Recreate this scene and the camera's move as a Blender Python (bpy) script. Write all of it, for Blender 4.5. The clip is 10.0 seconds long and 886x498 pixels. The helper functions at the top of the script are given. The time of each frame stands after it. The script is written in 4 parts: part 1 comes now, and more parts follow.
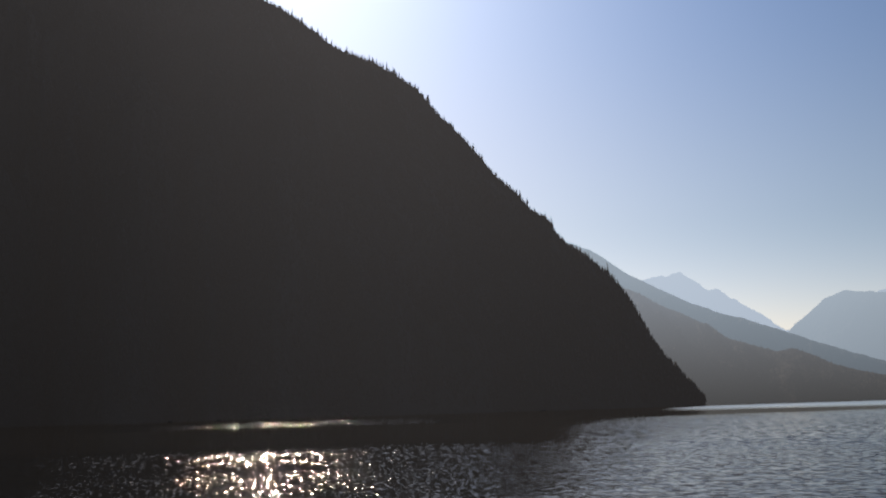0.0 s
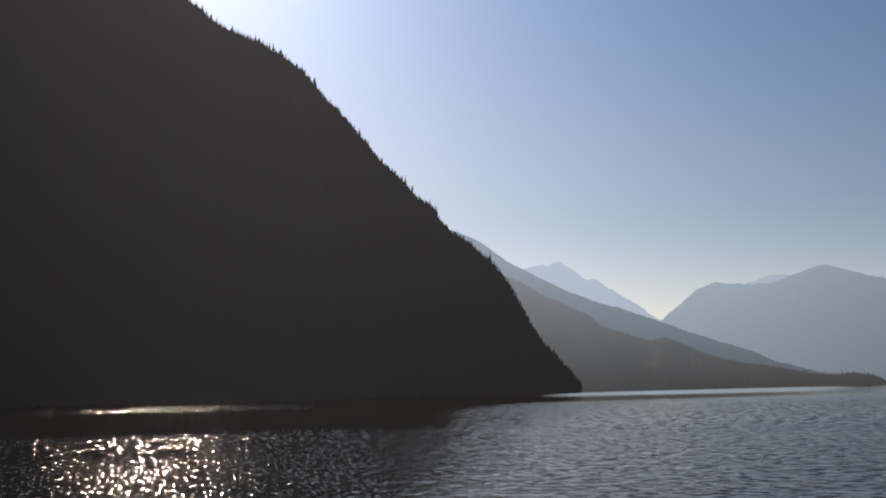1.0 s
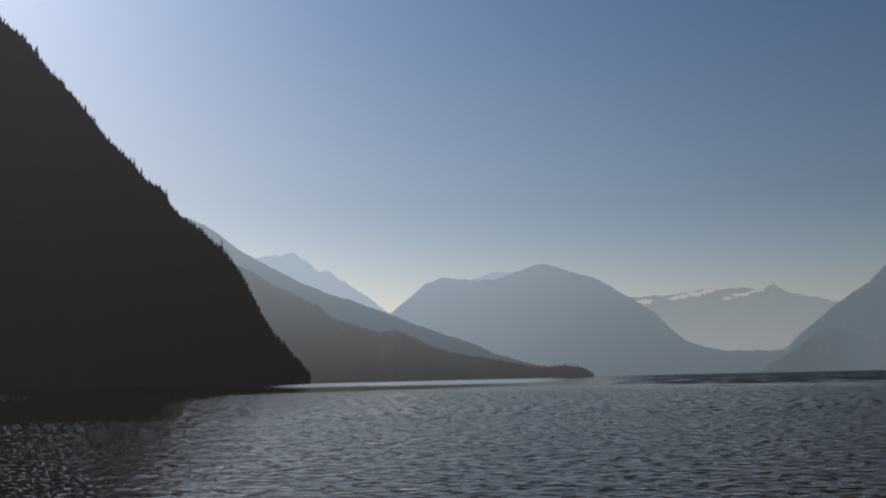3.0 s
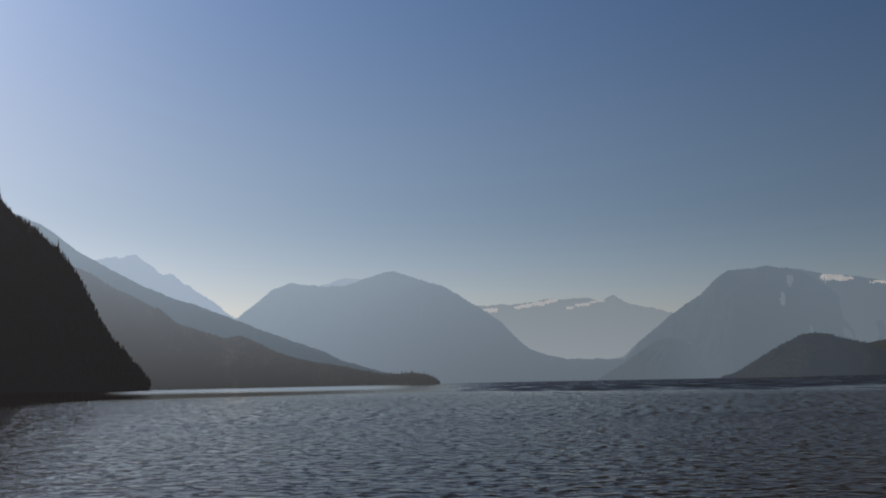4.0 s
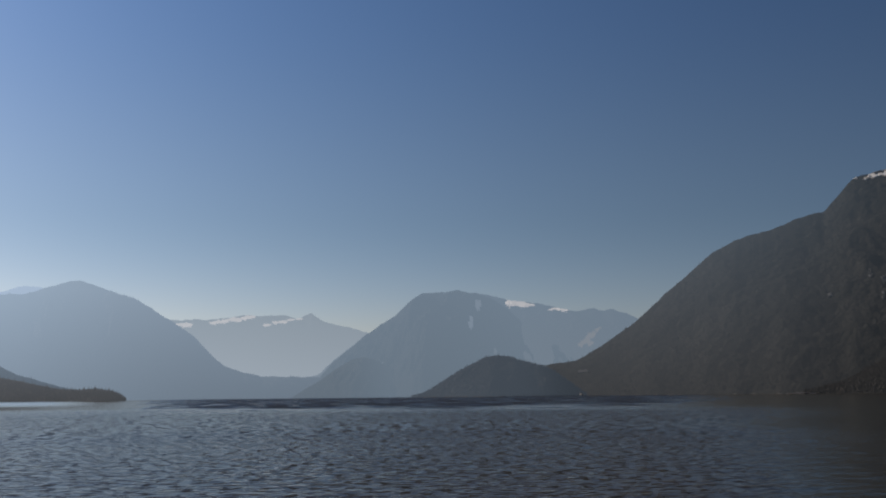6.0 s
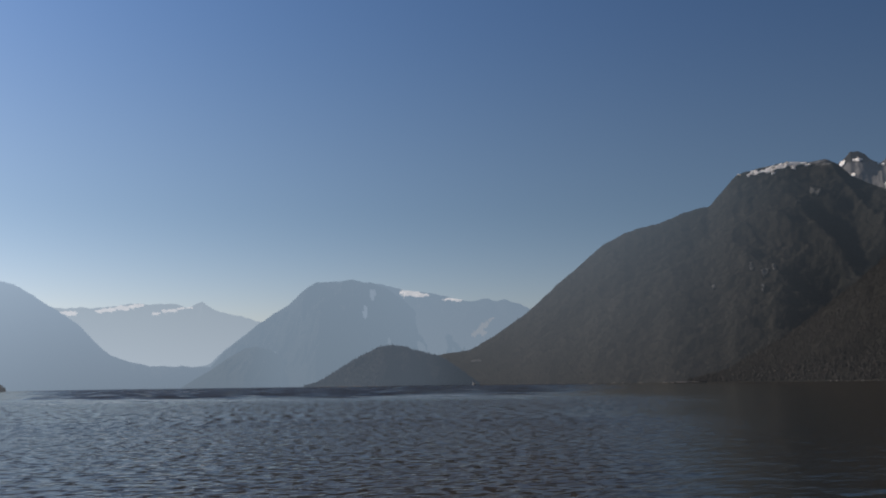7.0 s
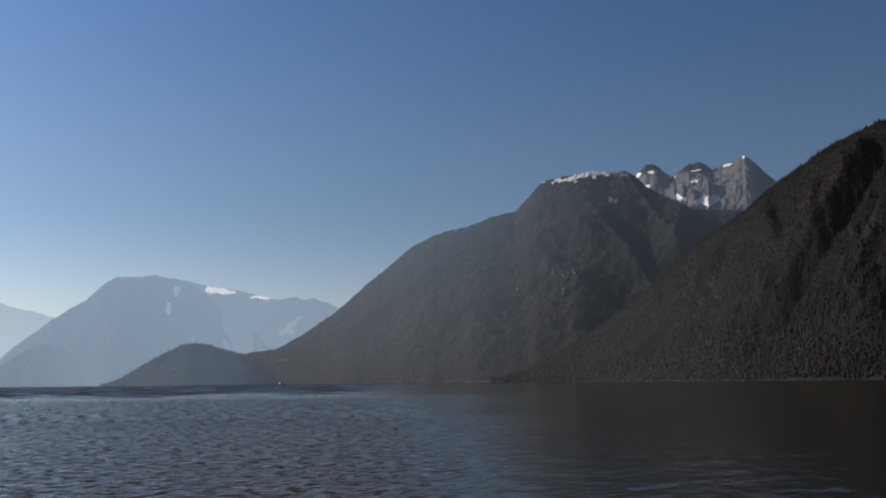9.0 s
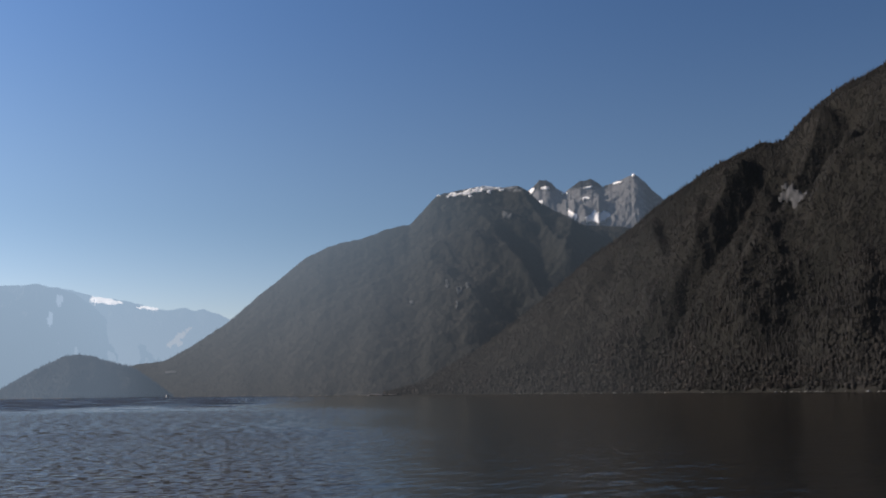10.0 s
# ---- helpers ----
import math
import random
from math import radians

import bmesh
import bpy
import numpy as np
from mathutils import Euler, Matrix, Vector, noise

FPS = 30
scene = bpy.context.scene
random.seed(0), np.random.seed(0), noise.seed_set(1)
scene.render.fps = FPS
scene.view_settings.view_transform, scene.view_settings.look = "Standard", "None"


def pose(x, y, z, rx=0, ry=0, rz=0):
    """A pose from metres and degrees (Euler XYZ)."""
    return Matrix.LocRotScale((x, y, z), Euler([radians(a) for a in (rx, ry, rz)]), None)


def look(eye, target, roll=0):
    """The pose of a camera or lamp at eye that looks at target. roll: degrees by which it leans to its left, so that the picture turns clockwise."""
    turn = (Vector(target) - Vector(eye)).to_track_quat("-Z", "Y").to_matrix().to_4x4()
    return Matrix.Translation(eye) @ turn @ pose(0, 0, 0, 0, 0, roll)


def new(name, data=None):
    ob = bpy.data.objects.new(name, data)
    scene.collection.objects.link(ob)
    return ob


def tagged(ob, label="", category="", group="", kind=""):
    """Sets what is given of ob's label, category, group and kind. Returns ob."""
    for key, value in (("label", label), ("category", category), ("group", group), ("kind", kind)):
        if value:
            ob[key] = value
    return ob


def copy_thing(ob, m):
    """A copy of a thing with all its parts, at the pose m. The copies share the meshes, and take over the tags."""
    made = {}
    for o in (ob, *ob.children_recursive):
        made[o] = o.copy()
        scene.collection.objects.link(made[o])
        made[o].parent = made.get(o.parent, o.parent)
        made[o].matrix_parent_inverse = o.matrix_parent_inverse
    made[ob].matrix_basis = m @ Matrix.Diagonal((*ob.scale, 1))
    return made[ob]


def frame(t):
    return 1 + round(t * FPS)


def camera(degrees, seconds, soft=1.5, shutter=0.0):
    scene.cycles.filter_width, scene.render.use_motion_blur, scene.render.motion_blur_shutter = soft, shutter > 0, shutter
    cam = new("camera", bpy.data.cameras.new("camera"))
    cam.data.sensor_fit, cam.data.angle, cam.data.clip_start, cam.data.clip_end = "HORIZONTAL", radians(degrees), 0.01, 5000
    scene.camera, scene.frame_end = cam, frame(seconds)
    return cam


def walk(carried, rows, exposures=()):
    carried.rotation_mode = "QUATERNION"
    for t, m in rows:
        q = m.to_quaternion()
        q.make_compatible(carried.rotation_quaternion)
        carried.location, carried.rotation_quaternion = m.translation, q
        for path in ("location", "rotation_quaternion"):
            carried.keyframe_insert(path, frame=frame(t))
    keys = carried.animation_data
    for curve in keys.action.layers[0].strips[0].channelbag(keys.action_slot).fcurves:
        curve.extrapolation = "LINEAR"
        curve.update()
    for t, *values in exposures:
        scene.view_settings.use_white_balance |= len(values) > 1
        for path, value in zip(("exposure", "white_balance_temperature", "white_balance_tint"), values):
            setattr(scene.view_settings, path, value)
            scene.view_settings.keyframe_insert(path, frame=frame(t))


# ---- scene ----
# ------------------------------------------------------------------ camera
cam = camera(47.2, 10.0, soft=2.0)
EYE = 4.0          # deck height over the water


def aim(bearing, tilt, roll):
    """Camera pose from a bearing (clockwise from +Y), a tilt above level and a roll."""
    return pose(0, 0, EYE, 90 + tilt, 0, -bearing) @ pose(0, 0, 0, 0, 0, roll)


walk(cam, [
    (0, aim(-18.514, 9.076, -1.648)),
    (0.5, aim(-15.330, 8.595, -1.525)),
    (1, aim(-11.917, 8.116, -1.368)),
    (1.5, aim(-8.437, 7.741, -1.248)),
    (2, aim(-4.930, 7.391, -0.961)),
    (2.5, aim(-0.917, 7.273, -1.113)),
    (4, aim(11.710, 7.493, -1.120)),
    (4.5, aim(16.403, 7.618, -0.859)),
    (5, aim(20.842, 7.872, -0.658)),
    (5.5, aim(25.047, 8.172, -0.592)),
    (7, aim(34.640, 7.594, -0.752)),
    (7.5, aim(37.415, 6.937, -0.843)),
    (8, aim(40.200, 6.390, -0.780)),
    (8.5, aim(42.950, 6.825, -0.640)),
    (9, aim(45.411, 7.440, -0.616)),
    (9.5, aim(48.229, 7.893, -0.638)),
    (10, aim(51.434, 8.079, -0.630)),
], exposures=[(0, -0.76, 6950, 14), (2.5, -1.05, 6950, 12), (4.5, -1.15, 6500, 12), (5, -1.21, 6450, 12), (5.5, -1.0, 6350, 12), (7.5, -0.36, 6250, 12), (8, -0.25, 6250, 12), (9, -0.14, 6150, 12), (10, 0.18, 6100, 12)])

# ------------------------------------------------------------------ sky and sun
SUN_BEARING, SUN_HEIGHT = -28.0, 30.0
world = bpy.data.worlds.new("sky")
scene.world = world
world.use_nodes = True
wn = world.node_tree
sky = wn.nodes.new("ShaderNodeTexSky")
sky.sky_type = "NISHITA"
sky.sun_disc = False
sky.sun_elevation = radians(SUN_HEIGHT)
sky.sun_rotation = radians(SUN_BEARING)
sky.altitude = 0
sky.air_density, sky.dust_density, sky.ozone_density = 1.0, 0.55, 3.0
# smoke haze pales the sky just over the land
way = wn.nodes.new("ShaderNodeSeparateXYZ")
wn.links.new(wn.nodes.new("ShaderNodeTexCoord").outputs["Generated"], way.inputs[0])
veil = wn.nodes.new("ShaderNodeValToRGB")
veil.color_ramp.interpolation = "EASE"
veil.color_ramp.elements.new(0.5)
veil.color_ramp.elements.new(0.6)
for stop, (at, tint) in zip(veil.color_ramp.elements, ((0.0, (1.01, 0.885, 0.905)), (0.18, (0.64, 0.635, 0.645)), (0.4, (0.50, 0.575, 0.665)), (0.62, (0.54, 0.52, 0.50)))):
    stop.position, stop.color = at, (*tint, 1)
wn.links.new(way.outputs[2], veil.inputs[0])
hazy = wn.nodes.new("ShaderNodeMix")
hazy.data_type, hazy.blend_type = "RGBA", "MULTIPLY"
hazy.inputs[0].default_value = 1.0
wn.links.new(sky.outputs[0], hazy.inputs[6])
wn.links.new(veil.outputs[0], hazy.inputs[7])
# fine smoke scatters most light close round the sun
sb, sh = radians(SUN_BEARING), radians(SUN_HEIGHT)
SUN_WAY = Vector((math.sin(sb) * math.cos(sh), math.cos(sb) * math.cos(sh), math.sin(sh)))


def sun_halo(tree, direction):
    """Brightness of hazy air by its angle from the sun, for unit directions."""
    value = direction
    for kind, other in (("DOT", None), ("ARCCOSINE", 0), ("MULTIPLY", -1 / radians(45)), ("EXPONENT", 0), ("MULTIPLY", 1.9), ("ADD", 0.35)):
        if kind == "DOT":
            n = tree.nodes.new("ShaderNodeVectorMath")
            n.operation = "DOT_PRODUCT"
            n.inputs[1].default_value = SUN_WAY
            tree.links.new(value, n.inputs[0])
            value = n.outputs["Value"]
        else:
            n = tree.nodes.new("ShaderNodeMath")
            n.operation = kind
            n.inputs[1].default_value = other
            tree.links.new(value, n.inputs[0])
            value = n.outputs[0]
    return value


halo = wn.nodes.new("ShaderNodeVectorMath")
halo.operation = "SCALE"
wn.links.new(hazy.outputs[2], halo.inputs[0])
wn.links.new(sun_halo(wn, way.inputs[0].links[0].from_socket), halo.inputs["Scale"])
wn.links.new(halo.outputs[0], wn.nodes["Background"].inputs[0])
wn.nodes["Background"].inputs[1].default_value = 0.15

sun = new("sun", bpy.data.lights.new("sun", "SUN"))
sun.data.energy = 4.0
sun.data.angle = radians(0.53)
sun.data.color = (1.0, 0.86, 0.71)
sun.matrix_world = look(SUN_WAY * 100, (0, 0, 0))


# ------------------------------------------------------------------ materials
class Mat:
    """A small builder of node materials."""

    def __init__(self, name):
        self.m = bpy.data.materials.new(name)
        self.m.use_nodes = True
        self.t = self.m.node_tree
        self.bsdf = self.t.nodes["Principled BSDF"]
        self.out = self.t.nodes["Material Output"]

    def node(self, kind, **values):
        n = self.t.nodes.new("ShaderNode" + kind)
        for key, value in values.items():
            n.inputs[key].default_value = value
        return n

    def link(self, a, b):
        self.t.links.new(a, b)

    def where(self, scale=(1, 1, 1), turn=0.0):
        g = self.node("NewGeometry")
        m = self.node("Mapping")
        m.vector_type = "TEXTURE" if turn else "POINT"
        if turn:
            m.inputs["Rotation"].default_value = (0, 0, turn)
            scale = tuple(1 / v for v in scale)
        m.inputs["Scale"].default_value = scale
        self.link(g.outputs["Position"], m.inputs["Vector"])
        return m.outputs[0]

    def noise(self, size, detail=4.0, rough=0.55, stretch=(1, 1, 1), turn=0.0):
        n = self.node("TexNoise", Scale=1.0 / size, Detail=detail, Roughness=rough)
        self.link(self.where(stretch, turn), n.inputs["Vector"])
        return n.outputs["Fac"]

    def ramp(self, fac, *stops):
        r = self.node("ValToRGB")
        while len(r.color_ramp.elements) < len(stops):
            r.color_ramp.elements.new(0.5)
        for e, (p, c) in zip(r.color_ramp.elements, stops):
            e.position = p
            e.color = (*c, 1) if len(c) == 3 else c
        self.link(fac, r.inputs[0])
        return r.outputs[0]

    def mix(self, fac, a, b, kind="MIX"):
        n = self.node("Mix")
        n.data_type = "RGBA"
        n.blend_type = kind
        for socket, value in ((n.inputs[0], fac), (n.inputs[6], a), (n.inputs[7], b)):
            if isinstance(value, bpy.types.NodeSocket):
                self.link(value, socket)
            else:
                socket.default_value = value if isinstance(value, float) else (*value, 1)
        return n.outputs[2]

    def calc(self, kind, a, b=0.0, c=0.0, clamp=False):
        n = self.node("Math")
        n.operation = kind
        n.use_clamp = clamp
        for socket, value in zip(n.inputs, (a, b, c)):
            if isinstance(value, bpy.types.NodeSocket):
                self.link(value, socket)
            else:
                socket.default_value = value
        return n.outputs[0]

    def attribute(self, name):
        n = self.node("Attribute")
        n.attribute_name = name
        return n.outputs["Fac"]

    def haze_glow(self, air):
        """Haze put into a surface as emission: (share at its height, share at its foot, colour, height), and how the
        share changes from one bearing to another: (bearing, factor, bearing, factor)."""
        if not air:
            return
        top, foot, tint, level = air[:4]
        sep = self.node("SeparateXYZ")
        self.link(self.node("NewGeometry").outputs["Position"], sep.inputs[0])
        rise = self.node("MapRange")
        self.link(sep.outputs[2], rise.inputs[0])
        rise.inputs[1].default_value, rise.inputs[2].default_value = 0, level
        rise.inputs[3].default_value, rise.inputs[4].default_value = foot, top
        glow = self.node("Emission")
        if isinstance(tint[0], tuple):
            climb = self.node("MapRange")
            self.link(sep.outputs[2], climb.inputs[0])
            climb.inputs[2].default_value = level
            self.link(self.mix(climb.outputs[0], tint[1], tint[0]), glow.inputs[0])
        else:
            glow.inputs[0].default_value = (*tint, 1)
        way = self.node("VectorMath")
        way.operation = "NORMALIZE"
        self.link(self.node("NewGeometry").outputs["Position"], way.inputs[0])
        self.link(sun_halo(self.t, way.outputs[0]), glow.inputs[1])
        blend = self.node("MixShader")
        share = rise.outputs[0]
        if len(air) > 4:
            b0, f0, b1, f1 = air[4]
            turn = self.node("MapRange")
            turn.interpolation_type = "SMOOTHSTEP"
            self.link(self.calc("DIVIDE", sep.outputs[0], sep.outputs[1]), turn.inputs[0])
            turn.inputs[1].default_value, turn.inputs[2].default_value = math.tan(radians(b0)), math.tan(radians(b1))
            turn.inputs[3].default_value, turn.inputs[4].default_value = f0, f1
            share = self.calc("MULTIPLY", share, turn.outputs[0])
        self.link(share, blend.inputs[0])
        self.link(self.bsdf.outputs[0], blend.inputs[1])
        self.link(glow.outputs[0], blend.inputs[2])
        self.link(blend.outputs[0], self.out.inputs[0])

    def bump(self, height, strength, distance):
        n = self.node("Bump", Strength=strength, Distance=distance)
        self.link(height, n.inputs["Height"])
        self.link(n.outputs[0], self.bsdf.inputs["Normal"])
        return n


def terrain_material(name, wood, floor_tint, rock, air=None):
    """Forest ground with bare rock by the mesh's own mask. air: see Mat.backdrop."""
    m = Mat(name)
    big, fine = m.noise(260, 5), m.noise(14, 6, 0.7)
    green = m.mix(m.ramp(fine, (0.3, (0, 0, 0)), (0.7, (1, 1, 1))), wood, floor_tint)
    green = m.mix(m.ramp(big, (0.35, (0, 0, 0)), (0.65, (1, 1, 1))), green, tuple(0.72 * c for c in wood))
    stone = m.mix(m.ramp(m.noise(38, 7, 0.7, (1, 1, 0.6)), (0.3, (0, 0, 0)), (0.72, (1, 1, 1))), tuple(0.5 * c for c in rock), rock)
    edge = m.calc("ADD", m.attribute("rock"), m.calc("MULTIPLY_ADD", m.noise(22, 5, 0.7), 1.0, -0.5))
    colour = m.mix(m.ramp(edge, (0.42, (0, 0, 0)), (0.66, (1, 1, 1))), green, stone)
    m.link(colour, m.bsdf.inputs["Base Color"])
    m.bsdf.inputs["Roughness"].default_value = 0.95
    m.bsdf.inputs["Specular IOR Level"].default_value = 0.15
    m.bump(m.calc("ADD", fine, m.noise(5, 3)), 0.6, 5.0)
    m.haze_glow(air)
    return m.m


def snow_material(name, air=None):
    m = Mat(name)
    m.link(m.mix(m.noise(25, 5, 0.6), (0.88, 0.83, 0.76), (0.97, 0.93, 0.86)), m.bsdf.inputs["Base Color"])
    m.bsdf.inputs["Roughness"].default_value = 0.7
    m.bump(m.noise(12, 5, 0.6), 0.3, 2.0)
    m.haze_glow(air)
    return m.m


def scar_material(name, stone, air=None):
    m = Mat(name)
    streaks = m.ramp(m.noise(9, 6, 0.7, (1, 1, 0.4)), (0.3, (0, 0, 0)), (0.7, (1, 1, 1)))
    m.link(m.mix(streaks, tuple(0.4 * v for v in stone), stone), m.bsdf.inputs["Base Color"])
    m.bsdf.inputs["Roughness"].default_value = 0.9
    m.bump(m.noise(8, 6, 0.65), 0.7, 4.0)
    m.haze_glow(air)
    return m.m


def foliage_material(name, dark, light, air=None):
    m = Mat(name)
    g = m.node("NewGeometry")
    c = m.mix(g.outputs["Random Per Island"], dark, light)
    patchy = m.ramp(m.noise(150, 5, 0.6), (0.38, (0, 0, 0)), (0.62, (1, 1, 1)))
    c = m.mix(m.calc("MULTIPLY", patchy, 0.55), c, tuple(0.55 * v for v in dark))
    brown = m.ramp(m.noise(70, 4, 0.6), (0.52, (0, 0, 0)), (0.7, (1, 1, 1)))
    c = m.mix(m.calc("MULTIPLY", brown, 0.5), c, (light[0] * 1.25, light[1] * 1.02, light[2] * 0.95))
    m.link(c, m.bsdf.inputs["Base Color"])
    m.bsdf.inputs["Roughness"].default_value = 0.85
    m.bsdf.inputs["Specular IOR Level"].default_value = 0.2
    m.haze_glow(air)
    return m.m


def bark_material():
    m = Mat("bark")
    m.link(m.mix(m.noise(0.5, 4, 0.6, (1, 1, 0.2)), (0.05, 0.04, 0.032), (0.13, 0.11, 0.09)), m.bsdf.inputs["Base Color"])
    m.bsdf.inputs["Roughness"].default_value = 0.9
    return m.m


def rock_material():
    m = Mat("shore rock")
    m.link(m.mix(m.noise(1.5, 6, 0.7), (0.05, 0.046, 0.042), (0.19, 0.18, 0.165)), m.bsdf.inputs["Base Color"])
    m.bsdf.inputs["Roughness"].default_value = 0.8
    m.bump(m.noise(0.6, 5), 0.5, 0.3)
    return m.m


def water_material():
    m = Mat("fjord water")
    deep, mirror, facing, both = m.node("BsdfDiffuse"), m.node("BsdfGlossy"), m.node("Fresnel", IOR=1.333), m.node("MixShader")
    mirror.distribution = "BECKMANN"
    # warm mirror tint takes blue out of the reflections
    mirror.inputs["Color"].default_value = (1, 0.95, 0.88, 1)
    peaks, crisp, far = m.attribute("chop"), m.attribute("wavelets"), m.attribute("breeze")
    # open water painted paler and warmer to grey the sky's reflection; lee left dark
    m.link(m.mix(m.calc("ADD", crisp, far, clamp=True), (0.007, 0.010, 0.013), (0.075, 0.058, 0.036)), deep.inputs["Color"])
    gloss = m.calc("MULTIPLY_ADD", peaks, 0.065, 0.06)
    m.link(m.calc("MULTIPLY_ADD", m.attribute("ruffle"), 0.30, gloss), mirror.inputs["Roughness"])

    def crests(size, stretch, low, high, height, turn=0.0):
        """Flat water with steep little peaks."""
        n = m.node("MapRange")
        n.interpolation_type = "SMOOTHSTEP"
        m.link(m.noise(size, 1.5, 0.5, stretch, turn), n.inputs[0])
        n.inputs[1].default_value, n.inputs[2].default_value, n.inputs[4].default_value = low, high, height
        return n.outputs[0]

    # short-crested chop in the sun's path
    to_sun = radians(-SUN_BEARING)
    tall = m.calc("ADD", crests(0.42, (0.95, 1.1, 1), 0.40, 0.70, 0.02, to_sun), m.calc("MULTIPLY", m.noise(2.1, 1, 0.5, (0.7, 1, 1), to_sun), 0.08))
    gust = m.ramp(m.noise(60, 3, 0.5, (0.4, 1, 1)), (0.3, (0.75, 0.75, 0.75)), (0.7, (1, 1, 1)))
    tall = m.calc("MULTIPLY", m.calc("MULTIPLY", tall, peaks), gust)
    # long-crested wavelets driven by the wind, and the breeze farther out
    for size, height in ((0.36, 0.035), (0.85, 0.09)):
        tall = m.calc("ADD", tall, m.calc("MULTIPLY", crests(size, (0.65, 1, 1), 0.52, 0.76, height), crisp))
    tall = m.calc("ADD", tall, m.calc("MULTIPLY", m.noise(3.0, 1.5, 0.5, (0.5, 1, 1)), m.calc("MULTIPLY", far, 0.3)))
    # a faint ripple in the lee
    tall = m.calc("ADD", tall, m.calc("MULTIPLY", m.noise(0.7, 2, 0.55, (0.45, 1, 1)), m.calc("MULTIPLY", m.attribute("lee"), 0.06)))
    ripple = m.node("Bump", Strength=1.0, Distance=1.0)
    m.link(tall, ripple.inputs["Height"])
    # wind waves are steeper on the side they run to; the breeze far out comes in patches
    gusts = m.node("MapRange")
    gusts.interpolation_type = "SMOOTHSTEP"
    m.link(m.calc("ADD", far, m.calc("MULTIPLY_ADD", m.noise(14, 3, 0.55, (1, 0.3, 1)), 1.1, -0.55)), gusts.inputs[0])
    gusts.inputs[1].default_value, gusts.inputs[2].default_value, gusts.inputs[4].default_value = 0.40, 0.72, 0.36
    lean = m.node("VectorMath")
    lean.operation = "SCALE"
    lean.inputs[0].default_value = (-0.57, -0.82, 0.0)
    m.link(m.calc("ADD", m.calc("MULTIPLY", crisp, 0.09), gusts.outputs[0]), lean.inputs["Scale"])
    total = m.node("VectorMath")
    m.link(ripple.outputs[0], total.inputs[0])
    m.link(lean.outputs[0], total.inputs[1])
    # steep dark fronts of the wavelets
    wind = radians(-25)
    for zone, wide, deep_by in (("waves_near", 0.8, 0.5), ("waves_mid", 1.5, 2.2)):
        front = m.calc("MULTIPLY", crests(1.0, (1 / wide, 1 / deep_by, 1), 0.50, 0.63, 0.44, wind), m.attribute(zone))
        tip, added = m.node("VectorMath"), m.node("VectorMath")
        tip.operation = "SCALE"
        tip.inputs[0].default_value = (math.sin(wind), -math.cos(wind), 0.0)
        m.link(front, tip.inputs["Scale"])
        m.link(total.outputs[0], added.inputs[0])
        m.link(tip.outputs[0], added.inputs[1])
        total = added
    # glitter dots: normals tipped in spots to mirror the sun, larger farther out
    sb = radians(SUN_BEARING)
    for zone, wide, deep_by in (("glint_near", 0.20, 1.15), ("glint_mid", 0.34, 3.4), ("glint_far", 0.7, 22.0)):
        stretch = (1 / wide, 1 / deep_by, 1)
        steep = m.calc("MULTIPLY", crests(1.0, stretch, 0.565, 0.65, 0.245, to_sun), m.attribute(zone))
        side = m.calc("MULTIPLY", m.calc("SUBTRACT", m.noise(1.31, 1.0, 0.5, stretch, to_sun), 0.5), m.calc("MULTIPLY", steep, 3.4))
        for amount, way in ((steep, (-math.sin(sb), -math.cos(sb), 0.0)), (side, (math.cos(sb), -math.sin(sb), 0.0))):
            tip, added = m.node("VectorMath"), m.node("VectorMath")
            tip.operation = "SCALE"
            tip.inputs[0].default_value = way
            m.link(amount, tip.inputs["Scale"])
            m.link(total.outputs[0], added.inputs[0])
            m.link(tip.outputs[0], added.inputs[1])
            total = added
    unit = m.node("VectorMath")
    unit.operation = "NORMALIZE"
    m.link(total.outputs[0], unit.inputs[0])
    for n in (deep, mirror, facing):
        m.link(unit.outputs[0], n.inputs["Normal"])
    m.link(facing.outputs[0], both.inputs[0])
    m.link(deep.outputs[0], both.inputs[1])
    m.link(mirror.outputs[0], both.inputs[2])
    m.link(both.outputs[0], m.out.inputs[0])
    m.t.nodes.remove(m.bsdf)
    return m.m


# haze tints and shares, given off by the land's own materials
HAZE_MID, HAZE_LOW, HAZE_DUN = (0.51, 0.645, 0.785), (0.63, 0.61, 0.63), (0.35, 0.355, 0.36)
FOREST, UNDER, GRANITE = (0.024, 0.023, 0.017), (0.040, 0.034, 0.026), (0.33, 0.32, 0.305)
# nearest slopes: an emitted veil that lifts their shadows
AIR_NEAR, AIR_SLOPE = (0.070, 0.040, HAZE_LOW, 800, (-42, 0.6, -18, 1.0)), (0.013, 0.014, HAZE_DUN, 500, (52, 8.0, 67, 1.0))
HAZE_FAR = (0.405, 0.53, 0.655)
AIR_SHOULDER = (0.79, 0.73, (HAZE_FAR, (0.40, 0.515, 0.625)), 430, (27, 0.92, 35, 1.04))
# hill and broad mountain: emitted haze that thins with bearing
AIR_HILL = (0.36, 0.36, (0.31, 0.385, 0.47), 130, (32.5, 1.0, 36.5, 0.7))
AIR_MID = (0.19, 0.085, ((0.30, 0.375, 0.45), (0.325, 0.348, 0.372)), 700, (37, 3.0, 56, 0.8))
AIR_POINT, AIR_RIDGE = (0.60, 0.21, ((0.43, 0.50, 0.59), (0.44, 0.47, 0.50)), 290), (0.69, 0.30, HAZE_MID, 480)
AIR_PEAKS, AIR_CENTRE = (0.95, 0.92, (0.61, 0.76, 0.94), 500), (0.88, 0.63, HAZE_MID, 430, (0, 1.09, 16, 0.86))
